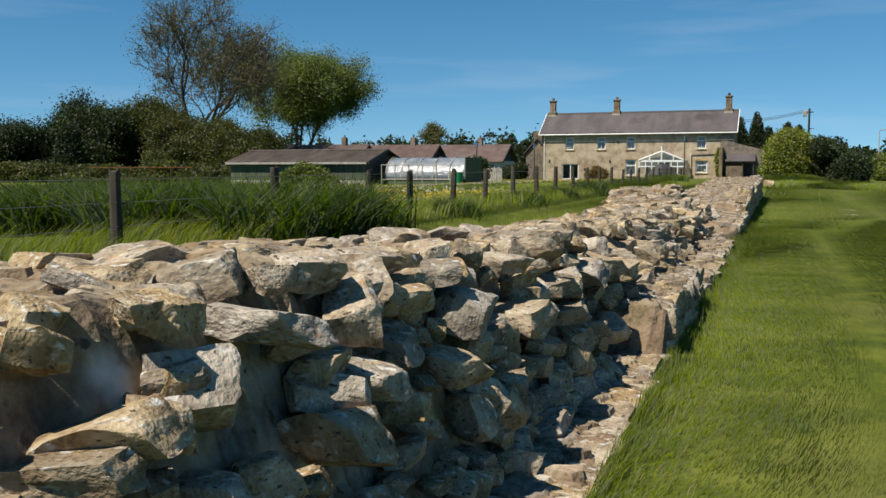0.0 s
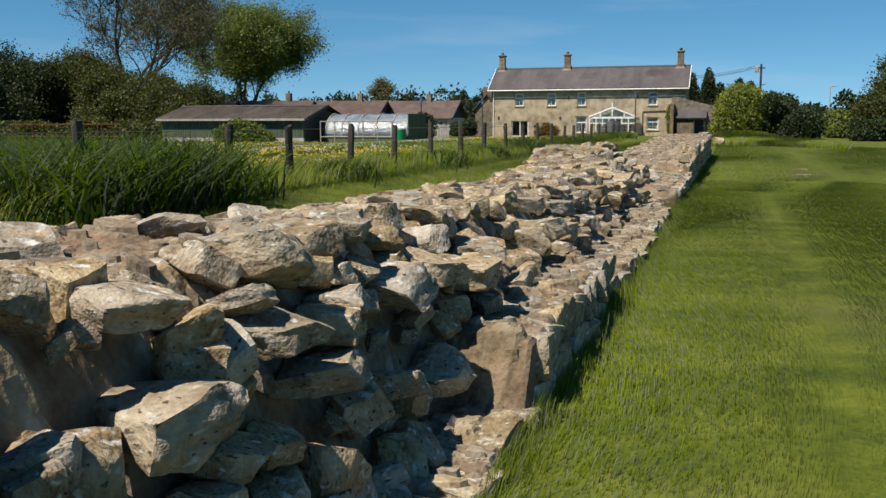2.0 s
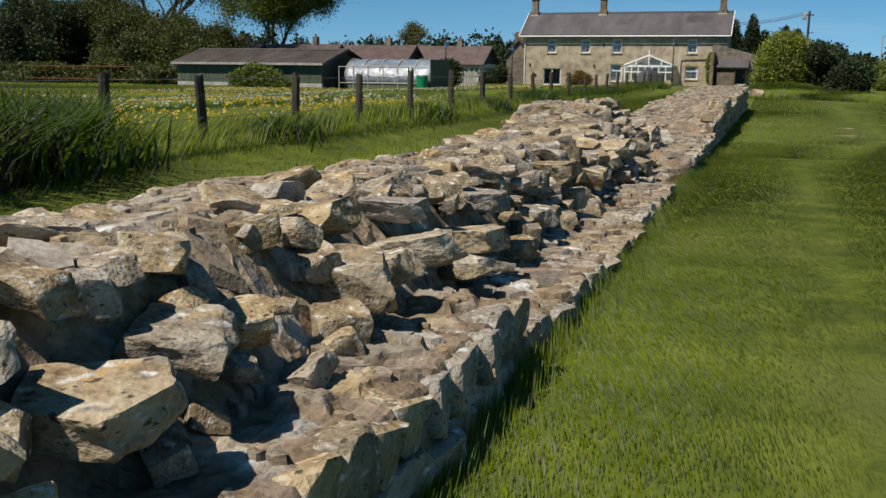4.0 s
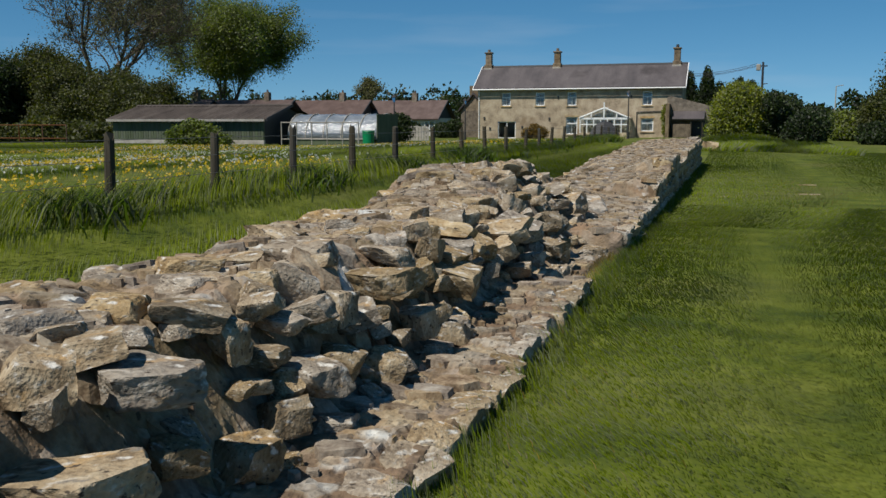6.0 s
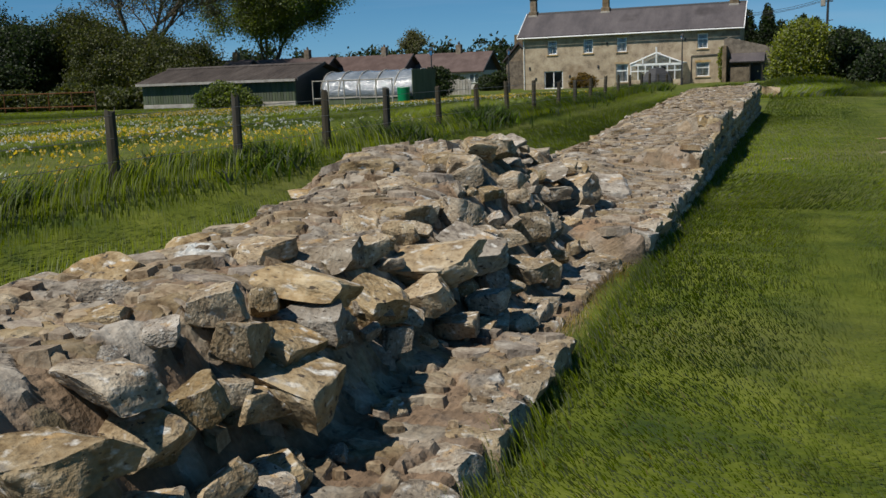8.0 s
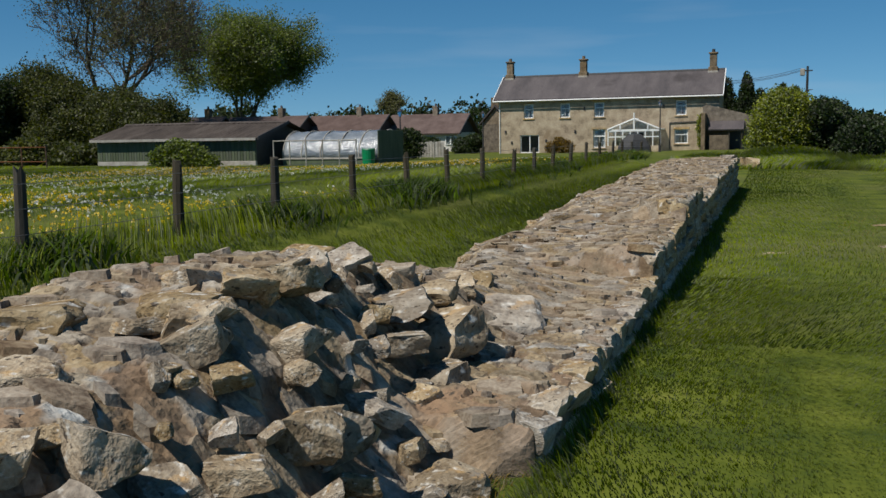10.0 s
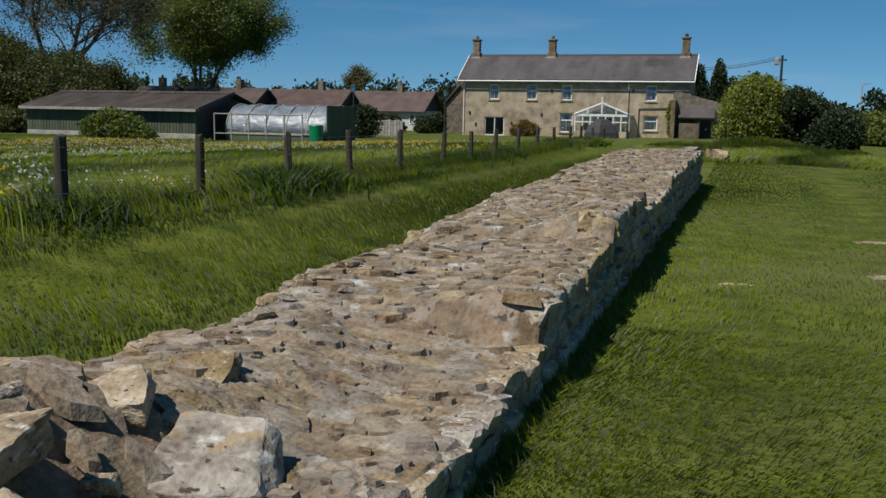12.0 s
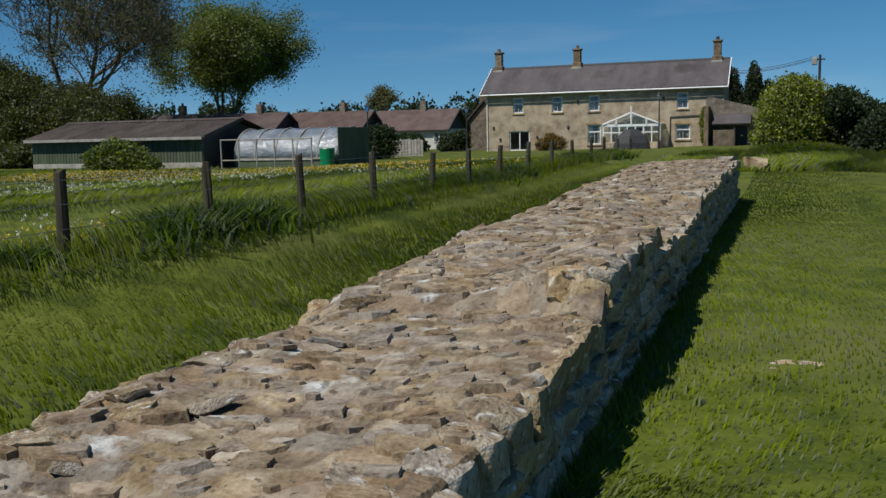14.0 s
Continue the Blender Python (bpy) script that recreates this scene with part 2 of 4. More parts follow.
def thing(name, place, label, category, group="", kind=""):
    ob = new(name)
    ob.empty_display_size = 0.2
    ob.matrix_basis = place if isinstance(place, Matrix) else Matrix.Translation(place)
    return tagged(ob, label, category, group, kind)


def box(x0, x1, y0, y1, z0, z1, bev=0.0, bm=None):
    """A box with bevelled edges, in a new bmesh or added to one."""
    b = bmesh.new()
    bmesh.ops.create_cube(b, size=1, matrix=Matrix.Translation(((x0 + x1) / 2, (y0 + y1) / 2, (z0 + z1) / 2)) @ Matrix.Diagonal((x1 - x0, y1 - y0, z1 - z0, 1)))
    if bev:
        bmesh.ops.bevel(b, geom=b.edges[:], offset=bev, segments=1, affect="EDGES")
    if bm is None:
        return b
    me = bpy.data.meshes.new("tmp")
    b.to_mesh(me)
    b.free()
    bm.from_mesh(me)
    bpy.data.meshes.remove(me)
    return bm


def tube(p, q, r0, r1, sides=8, bm=None):
    bm = bm or bmesh.new()
    p, q = Vector(p), Vector(q)
    turn = (q - p).to_track_quat("Z", "Y").to_matrix().to_4x4()
    bmesh.ops.create_cone(bm, cap_ends=True, segments=sides, radius1=r0, radius2=r1, depth=(q - p).length, matrix=Matrix.Translation((p + q) / 2) @ turn)
    return bm


def prism(poly, axis, a, b):
    """A solid that sweeps a polygon of (u, z) along x or y from a to b."""
    bm = bmesh.new()
    put = (lambda u, z, s: (s, u, z)) if axis == "x" else (lambda u, z, s: (u, s, z))
    lo = [bm.verts.new(put(u, z, a)) for u, z in poly]
    hi = [bm.verts.new(put(u, z, b)) for u, z in poly]
    bm.faces.new(lo)
    bm.faces.new(hi[::-1])
    for i in range(len(poly)):
        j = (i + 1) % len(poly)
        bm.faces.new((lo[i], hi[i], hi[j], lo[j]))
    return bm


def holed(x0, x1, z0, z1, y0, y1, holes):
    """A wall along x with rectangular openings (xa, xb, za, zb) right through it."""
    xs = sorted({x0, x1, *(h[0] for h in holes), *(h[1] for h in holes)})
    zs = sorted({z0, z1, *(h[2] for h in holes), *(h[3] for h in holes)})
    bm = bmesh.new()
    for xa, xb in zip(xs, xs[1:]):
        start = None
        for za, zb in zip(zs, zs[1:]):
            cx, cz = (xa + xb) / 2, (za + zb) / 2
            hole = any(h[0] < cx < h[1] and h[2] < cz < h[3] for h in holes)
            if hole:
                if start is not None:
                    box(xa, xb, y0, y1, start, za, 0, bm)
                start = None
            elif start is None:
                start = za
        if start is not None:
            box(xa, xb, y0, y1, start, z1, 0, bm)
    bmesh.ops.remove_doubles(bm, verts=bm.verts, dist=1e-4)
    return bm


def smooth01(a):
    a = np.clip(a, 0, 1)
    return a * a * (3 - 2 * a)


def lumps(x, y, f, seed):
    """Cheap smooth noise in about -1..1 from sines."""
    r = np.random.default_rng(seed)
    s = 0
    for k in range(5):
        a, p, q = r.uniform(0, 6.28, 3)
        g = f * (0.6 + 0.35 * k)
        s = s + np.sin(x * g * math.cos(a) + y * g * math.sin(a) + p) * np.sin(y * g * math.cos(a + 1.1) - x * g * math.sin(a + 1.1) + q)
    return s / 2.2


def ground_z(x, y):
    x, y = np.asarray(x, float), np.asarray(y, float)
    bank = 0.65 * smooth01((-3.7 - x) / 3.4) * (1 - smooth01((-x - 11) / 20)) * (1 - 0.8 * smooth01((y - 55) / 40))
    near = np.exp(-((y - 20) / 60) ** 2)
    bank = bank + 0.35 * smooth01((y - 48) / 16) * np.exp(-(x / 7) ** 2)
    mound = 0.45 * np.exp(-((x - 0.6) / 3.0) ** 2 - ((y - 80) / 5) ** 2)
    return bank + mound + 0.012 * lumps(x, y, 0.5, 3) * near * smooth01(np.abs(x + 2.2) - 1.4)


# ---- ground ----
gx = np.concatenate([[-2500, -900, -400, -200, -130], np.arange(-90, -12, 3.0), np.arange(-12, 12, 0.4), np.arange(12, 60, 4.0), [80, 140, 300, 900, 2500]])
gy = np.concatenate([[-1500, -500, -150, -60, -30, -15], np.arange(-8, 60, 0.6), np.arange(60, 130, 2.5), [140, 160, 200, 300, 600, 1200, 3000]])
GX, GY = np.meshgrid(gx, gy)
gv = np.stack([GX, GY, ground_z(GX, GY)], -1).reshape(-1, 3)
nx, ny = len(gx), len(gy)
ii = (np.arange(ny - 1)[:, None] * nx + np.arange(nx - 1)).ravel()
gf = np.stack([ii, ii + 1, ii + nx + 1, ii + nx], -1)
ground = tagged(new("ground", mesh_from("ground", gv, gf, TURF, True)), "mown green lawn and rough meadow grass", "ground", kind="structure")

# ---- the ruined wall ----
Y0, Y1 = -3.0, 49.6


def along(y, ys, zs):
    return np.interp(y, ys, zs)


def wall_left(y):
    return -3.5 - 0.45 * np.exp(-((y - 21.8) / 1.6) ** 2) + 0.07 * np.sin(y * 2.1) + 0.05 * np.sin(y * 5.3 + 1)


def wall_right(y):
    gone = smooth01((y - 19.15) / 0.15) * (1 - smooth01((y - 22.2) / 0.15))
    return -1.05 - 0.22 * gone + 0.015 * np.sin(y * 4.7)


def ledge_z(y):
    return along(y, [-3, 4, 7.9, 8.05, 11.2, 11.4, 15, 19.15, 19.3, 22.2, 22.35, 27.6, 27.75, 31.1, 31.3, 34, 34.15, 38.8, 38.95, 44, 49.6],
                 [.05, .05, .10, .46, .46, .22, .13, .20, .04, .06, .31, .36, .67, .69, .97, 1.0, .76, .78, .97, 1.03, 1.12])


def crest_z(y):
    return along(y, [-3, 3, 4.5, 6, 8, 10, 12, 14, 17, 19, 20.3, 21.5, 23, 24.2, 25.4, 27.5, 28, 31, 31.3, 34, 38.8, 39.2, 49.6],
                 [1.27, 1.25, 1.20, 1.12, 1.06, 1.00, .92, .85, .90, .84, .93, 1.14, 1.12, .92, .60, .50, .59, .65, .72, .80, .90, .95, 1.14])


def foot_x(y):
    return along(y, [-3, 8, 11, 12, 19, 19.4, 22.2, 22.6, 27, 28], [-1.34, -1.36, -1.40, -1.56, -1.58, -1.40, -1.40, -1.80, -1.6, -1.3])


def head_x(y):
    return along(y, [-3, 8, 11, 13, 19, 21, 23, 25, 27, 28], [-1.80, -1.84, -1.92, -2.12, -2.15, -2.45, -2.6, -2.7, -2.5, -2.4])


def wall_z(x, y):
    """The rough shape of the wall's surface at (x, y)."""
    x, y = np.asarray(x, float), np.asarray(y, float)
    s = smooth01((foot_x(y) - x) / np.maximum(foot_x(y) - head_x(y), 0.05))
    s = s ** 0.8
    z = ledge_z(y) + (crest_z(y) - ledge_z(y)) * s
    z = z + 0.05 * lumps(x, y, 1.7, 11) * s
    d = x - wall_left(y)
    return z - 0.16 * (1 - smooth01(d / 0.5))


# flat bedded stones of the core: cells with their own height and tilt
wr = np.random.default_rng(21)
cy, cx = np.meshgrid(np.arange(Y0, Y1 + 0.3, 0.20), np.arange(-4.1, -0.8, 0.30), indexing="ij")
cells = np.stack([cx + wr.uniform(-.12, .12, cx.shape), cy + wr.uniform(-.10, .10, cy.shape)], -1)
c_dz = wr.uniform(-0.022, 0.022, cx.shape) + (wr.random(cx.shape) > 0.92) * wr.uniform(0, 0.04, cx.shape)
c_tx, c_ty = wr.uniform(-0.07, 0.07, cx.shape), wr.uniform(-0.09, 0.09, cx.shape)
c_plate = np.where(wr.random(cx.shape) > 0.30, 1.0, 0.0)
c_tint = wr.random(cx.shape)


def core_detail(x, y):
    """Height of the bedded stones above the rough shape, each one's tint, and where earth lies."""
    wx = x + 0.045 * lumps(x, y, 9, 5) + 0.022 * lumps(x, y, 23, 15)
    wy = y + 0.040 * lumps(x, y, 10, 6) + 0.020 * lumps(x, y, 25, 16)
    iy, ix = np.rint((wy - Y0) / 0.20).astype(int), np.rint((wx + 4.1) / 0.30).astype(int)
    best, second = np.full(x.shape, 9.0), np.full(x.shape, 9.0)
    by, bx = np.zeros(x.shape, int), np.zeros(x.shape, int)
    for dy in (-2, -1, 0, 1, 2):
        for dx in (-1, 0, 1):
            jy, jx = np.clip(iy + dy, 0, cx.shape[0] - 1), np.clip(ix + dx, 0, cx.shape[1] - 1)
            d = np.hypot((wx - cells[jy, jx, 0]) * 0.75, wy - cells[jy, jx, 1])
            nearer = d < best
            second = np.where(nearer, best, np.minimum(second, d))
            by, bx = np.where(nearer, jy, by), np.where(nearer, jx, bx)
            best = np.where(nearer, d, best)
    joint = 1 - smooth01((second - best) / 0.03)
    plate = c_plate[by, bx] * (1 - joint)
    rough = 0.008 * lumps(x, y, 31, 9) + 0.006 * lumps(x, y, 63, 19)
    flake = 0.013 * lumps(x, y, 6, 10) + 0.008 * lumps(x, y, 27, 12)
    flake = np.round(flake / 0.011) * 0.011
    top = c_dz[by, bx] + c_tx[by, bx] * (wx - cells[by, bx, 0]) + c_ty[by, bx] * (wy - cells[by, bx, 1]) + flake + 0.4 * rough
    low = -0.024 + 1.5 * rough
    # towards the far end the top lies flatter and is better mortared
    calm = 1 - 0.5 * smooth01((y - 23) / 3)
    top, low = top * calm, low * calm
    dz = low + (np.maximum(top, low + 0.008) - low) * plate
    return dz, c_tint[by, bx], (1 - plate) * np.clip(0.85 + 0.35 * lumps(x, y, 2.3, 17), 0, 1) * calm


wy_s = np.concatenate([np.arange(Y0, 2.5, 0.06), np.arange(2.5, 36, 0.022), np.arange(36, Y1 + 0.01, 0.06)])
us = np.linspace(0, 1, 116)
WYg, U = np.meshgrid(wy_s, us, indexing="ij")
WXg = wall_left(WYg) + (wall_right(WYg) - wall_left(WYg)) * U
dz, tint, earth = core_detail(WXg, WYg)
broken = 0.17 * (1 - smooth01((WYg - 23.5) / 1.5)) * smooth01((foot_x(WYg) + 0.1 - WXg) / 0.1)
WZg = wall_z(WXg + broken, WYg) + dz
edge_drop = np.minimum(U, 1 - U)
WZg = np.maximum(WZg - 0.03 * (1 - smooth01(edge_drop / 0.012)), 0.0)
cols = [np.stack([WXg[:, :1] - 0.10, WYg[:, :1], 0 * WYg[:, :1] - 0.2], -1), np.stack([WXg, WYg, WZg], -1), np.stack([WXg[:, -1:] + 0.02, WYg[:, -1:], 0 * WYg[:, :1] - 0.2], -1)]
wv = np.concatenate(cols, 1)
rows_n, cols_n = wv.shape[:2]
tint, earth = (np.concatenate([q[:, :1], q, q[:, -1:]], 1) for q in (tint, earth))
ii = (np.arange(rows_n - 1)[:, None] * cols_n + np.arange(cols_n - 1)).ravel()
wf = np.stack([ii, ii + 1, ii + cols_n + 1, ii + cols_n], -1)
ruin = thing("ruined_wall", (0, 0, 0), "long ruined wall of rough pale limestone rubble in grass", "wall")
under("core", mesh_from("core", wv.reshape(-1, 3), wf, PAVE, False, tint.ravel(), earth.ravel()), ruin, None, "brown mortared rubble core with flat bedded stones")
part("end_face", box(-3.45, -1.07, Y1 - 0.3, Y1 + 0.05, -0.2, 1.05, 0.03), STONE, ruin)


def rock_mesh(seed, sub, block=0.0):
    """A broken stone: a ball cut by many planes, chipped and pitted."""
    r = np.random.default_rng(seed)
    b = bmesh.new()
    bmesh.ops.create_icosphere(b, subdivisions=sub, radius=1)
    v = np.array([p.co for p in b.verts])
    f = np.array([[q.index for q in p.verts] for p in b.faces])
    b.free()
    planes = [(np.array(a, float) + r.normal(0, 0.16, 3), r.uniform(0.46, 0.66)) for a in ((1, 0, 0), (-1, 0, 0), (0, 1, 0), (0, -1, 0), (0, 0, 1), (0, 0, -1))]
    planes += [(r.normal(0, 1, 3), r.uniform(0.55, 0.80) + block * 0.1) for _ in range(7)]
    for n, d in planes:
        n = n / np.linalg.norm(n)
        v = v - np.maximum(v @ n - d, 0)[:, None] * n * 0.97
    for f_, a in ((1.7, 0.12), (3.6, 0.07), (8, 0.032), (15, 0.016)):
        off = Vector((seed * 3.7, seed * 1.3, 0))
        k = np.array([noise.noise(Vector(p) * f_ + off) for p in v])
        v = v * (1 + a * k)[:, None]
    me = mesh_from("stone", v, f, STONE, True)
    me.set_sharp_from_angle(angle=radians(24))
    return me


HERO = [rock_mesh(100 + i, 4) for i in range(18)]
ROCK = [rock_mesh(200 + i, 3) for i in range(14)]
BLOCK = [rock_mesh(300 + i, 3, 1.0) for i in range(8)]


def stone(x, y, z, sx, sy, sz, kinds, rot=None, tilt=14):
    """One stone of the wall, with half sizes along its own axes."""
    r = wr.normal(0, tilt, 2)
    yaw = rot if rot is not None else wr.uniform(0, 360)
    k = 1 / 0.62
    m = pose(x, y, z, r[0], r[1], yaw) @ Matrix.Diagonal((sx * k, sy * k, sz * k, 1))
    ob = under("stone", kinds[wr.integers(len(kinds))], ruin, m)
    return ob


standing = []
# the stones that stand out, along the wall: x, y, z, half length, half width, half height, turn
STANDING_A = [
    (-2.05, 2.81, 1.28, 0.19, 0.15, 0.08, 18),
    (-1.81, 2.21, 1.28, 0.07, 0.06, 0.04, -25),
    (-1.98, 2.00, 1.27, 0.10, 0.08, 0.07, -20),
    (-1.72, 2.70, 1.16, 0.18, 0.14, 0.06, -16),
    (-1.81, 2.93, 1.28, 0.09, 0.07, 0.05, -20),
    (-1.71, 3.34, 1.10, 0.13, 0.10, 0.10, 18),
    (-1.75, 4.38, 1.14, 0.13, 0.10, 0.06, 22),
    (-1.67, 4.49, 0.95, 0.16, 0.12, 0.12, 4),
    (-1.62, 5.50, 0.75, 0.22, 0.18, 0.09, -28),
    (-1.59, 4.16, 0.72, 0.16, 0.13, 0.08, -25),
    (-1.63, 3.27, 0.87, 0.14, 0.11, 0.07, -11),
    (-1.58, 2.98, 0.72, 0.17, 0.14, 0.10, -5),
]
STANDING_B = [
    (-1.52, 4.88, 0.44, 0.12, 0.09, 0.10, 7),
    (-1.58, 3.59, 0.67, 0.12, 0.09, 0.07, -2),
    (-1.48, 6.30, 0.31, 0.12, 0.09, 0.10, -15),
    (-1.67, 7.94, 0.83, 0.20, 0.16, 0.09, -21),
    (-1.66, 1.96, 1.01, 0.15, 0.12, 0.07, 11),
    (-1.65, 1.80, 0.97, 0.14, 0.11, 0.05, 14),
    (-1.77, 5.51, 1.09, 0.17, 0.14, 0.06, -29),
    (-2.53, 7.47, 1.03, 0.13, 0.10, 0.09, -24),
    (-1.83, 6.41, 1.08, 0.23, 0.18, 0.09, -3),
    (-2.47, 7.77, 1.05, 0.11, 0.09, 0.05, -7),
    (-1.82, 7.25, 1.11, 0.13, 0.10, 0.06, 23),
    (-1.80, 8.51, 1.05, 0.14, 0.11, 0.06, 1),
]
STANDING_C = [
    (-1.66, 7.49, 0.82, 0.22, 0.18, 0.09, -5),
    (-1.66, 6.88, 0.84, 0.13, 0.10, 0.06, -5),
    (-1.65, 6.66, 0.80, 0.19, 0.15, 0.07, 9),
    (-1.72, 6.14, 0.98, 0.11, 0.09, 0.04, 5),
    (-1.67, 6.22, 0.85, 0.16, 0.13, 0.07, -20),
    (-1.59, 6.51, 0.62, 0.18, 0.15, 0.07, 14),
    (-1.48, 7.71, 0.30, 0.18, 0.15, 0.08, 15),
    (-1.57, 8.47, 0.73, 0.22, 0.18, 0.08, 27),
    (-1.62, 8.98, 0.79, 0.20, 0.16, 0.07, 17),
    (-1.62, 10.68, 0.68, 0.15, 0.11, 0.10, -13),
    (-1.82, 17.06, 0.49, 0.25, 0.18, 0.15, -11),
    (-1.51, 7.12, 0.41, 0.13, 0.10, 0.07, 8),
]
STANDING_D = [
    (-1.63, 10.33, 0.71, 0.21, 0.17, 0.12, 9),
    (-1.65, 11.23, 0.67, 0.26, 0.21, 0.09, 11),
    (-1.85, 11.29, 0.89, 0.19, 0.15, 0.07, 22),
    (-1.89, 10.54, 0.95, 0.18, 0.14, 0.09, -13),
    (-1.77, 12.53, 0.50, 0.24, 0.19, 0.09, 26),
    (-1.70, 12.45, 0.37, 0.16, 0.13, 0.08, -30),
    (-1.67, 13.55, 0.26, 0.14, 0.11, 0.10, -26),
    (-2.43, 12.47, 0.87, 0.20, 0.16, 0.07, 28),
    (-2.55, 11.99, 0.90, 0.16, 0.13, 0.06, 26),
    (-1.93, 13.16, 0.70, 0.22, 0.18, 0.08, -13),
    (-1.68, 12.09, 0.36, 0.15, 0.12, 0.05, -22),
    (-1.92, 15.72, 0.67, 0.21, 0.17, 0.10, -12),
]
STANDING_E = [
    (-1.91, 15.02, 0.64, 0.15, 0.11, 0.12, -28),
    (-1.88, 16.48, 0.61, 0.11, 0.08, 0.09, 23),
    (-1.75, 15.99, 0.35, 0.13, 0.10, 0.11, 9),
    (-2.24, 14.65, 0.86, 0.16, 0.13, 0.06, 5),
    (-2.38, 15.57, 0.85, 0.23, 0.18, 0.10, -16),
    (-3.10, 17.41, 0.85, 0.18, 0.14, 0.08, -2),
    (-2.98, 16.30, 0.86, 0.19, 0.15, 0.08, -19),
    (-1.69, 15.21, 0.25, 0.15, 0.11, 0.10, 16),
    (-1.77, 14.72, 0.41, 0.13, 0.09, 0.08, -2),
    (-1.77, 14.35, 0.42, 0.17, 0.14, 0.10, -29),
    (-1.96, 13.86, 0.72, 0.12, 0.09, 0.10, -15),
    (-2.01, 14.25, 0.80, 0.10, 0.08, 0.06, 12),
]
STANDING_F = [
    (-1.92, 14.64, 0.69, 0.15, 0.12, 0.07, 1),
    (-1.92, 14.37, 0.69, 0.12, 0.09, 0.05, -8),
    (-2.02, 16.18, 0.79, 0.17, 0.13, 0.07, -15),
    (-1.73, 15.58, 0.34, 0.08, 0.06, 0.05, -25),
    (-1.94, 17.49, 0.68, 0.17, 0.14, 0.08, 6),
    (-2.25, 18.34, 0.83, 0.17, 0.14, 0.09, 9),
    (-2.05, 17.68, 0.79, 0.27, 0.22, 0.09, 1),
    (-2.09, 16.93, 0.88, 0.12, 0.09, 0.09, 25),
    (-1.97, 16.89, 0.75, 0.11, 0.09, 0.09, 25),
    (-1.91, 17.17, 0.65, 0.19, 0.15, 0.07, -18),
    (-3.38, 20.37, 0.88, 0.19, 0.15, 0.10, 6),
    (-3.76, 19.58, 0.71, 0.24, 0.19, 0.08, 7),
]
STANDING_G = [
    (-2.39, 19.59, 0.87, 0.19, 0.16, 0.07, -16),
    (-2.10, 20.01, 0.82, 0.15, 0.11, 0.10, -13),
    (-2.47, 21.99, 1.12, 0.17, 0.14, 0.09, -1),
    (-3.25, 20.92, 1.06, 0.27, 0.22, 0.10, 14),
    (-1.90, 19.69, 0.62, 0.24, 0.20, 0.09, -13),
    (-1.93, 19.01, 0.64, 0.28, 0.22, 0.10, 13),
    (-1.83, 18.72, 0.49, 0.16, 0.12, 0.10, 9),
    (-1.69, 20.46, 0.32, 0.16, 0.13, 0.09, -17),
    (-1.69, 18.90, 0.28, 0.14, 0.11, 0.08, -7),
    (-1.67, 19.44, 0.32, 0.13, 0.11, 0.08, 19),
    (-1.85, 21.19, 0.53, 0.15, 0.11, 0.12, 20),
    (-1.88, 24.75, 0.37, 0.32, 0.26, 0.15, 9),
]
STANDING_H = [
    (-1.84, 23.01, 0.33, 0.16, 0.12, 0.12, -30),
    (-2.69, 21.28, 1.08, 0.20, 0.16, 0.10, 10),
    (-2.02, 23.52, 0.51, 0.29, 0.23, 0.16, -17),
    (-2.08, 22.87, 0.59, 0.17, 0.13, 0.09, 19),
    (-2.24, 23.22, 0.78, 0.24, 0.19, 0.08, 24),
    (-2.25, 23.84, 0.75, 0.24, 0.20, 0.09, -5),
    (-2.48, 23.70, 0.93, 0.15, 0.12, 0.06, 27),
    (-2.40, 24.74, 0.68, 0.19, 0.16, 0.07, 15),
    (-2.48, 25.65, 0.55, 0.17, 0.14, 0.08, -11),
    (-2.04, 24.23, 0.51, 0.07, 0.05, 0.04, 22),
    (-1.78, 23.91, 0.32, 0.17, 0.14, 0.08, -7),
    (-2.44, 24.15, 0.85, 0.07, 0.06, 0.04, -24),
]
STANDING_I = [
    (-2.51, 23.23, 1.04, 0.08, 0.06, 0.04, 5),
    (-1.94, 31.70, 0.71, 0.20, 0.16, 0.11, 9),
    (-2.90, 31.34, 0.63, 0.22, 0.18, 0.08, 24),
    (-2.85, 32.29, 0.69, 0.19, 0.15, 0.08, -2),
    (-3.03, 29.59, 0.59, 0.20, 0.16, 0.07, -22),
]
for table in (STANDING_A, STANDING_B, STANDING_C, STANDING_D, STANDING_E, STANDING_F, STANDING_G, STANDING_H, STANDING_I):
    for x, y, z, a, b, c, turn in table:
        stone(x, y, z, a, b, c, HERO, turn, 9)
        standing.append((x, y, z, a))
# squared blocks where the ledge steps up
for x, y, z, a, b, c in ((-1.27, 27.92, .52, .23, .20, .18), (-1.64, 27.90, .49, .13, .15, .14), (-1.95, 28.15, .48, .14, .12, .10), (-1.27, 31.42, .83, .22, .22, .17),
                         (-1.66, 31.45, .80, .12, .16, .16), (-2.0, 31.9, .70, .15, .12, .09), (-1.28, 39.15, .86, .22, .22, .14), (-1.85, 39.3, .86, .18, .16, .10), (-1.35, 49.1, 1.12, .25, .3, .10)):
    stone(x, y, z, a, b, c, BLOCK, wr.uniform(-6, 6), 3)
    standing.append((x, y, z, a))
STAND = np.array(standing)


def clear(x, y, z, room=0.75):
    """No standing stone fills this place."""
    return bool(np.all(np.linalg.norm(STAND[:, :3] - (x, y, z), axis=1) > STAND[:, 3] * room + 0.06))


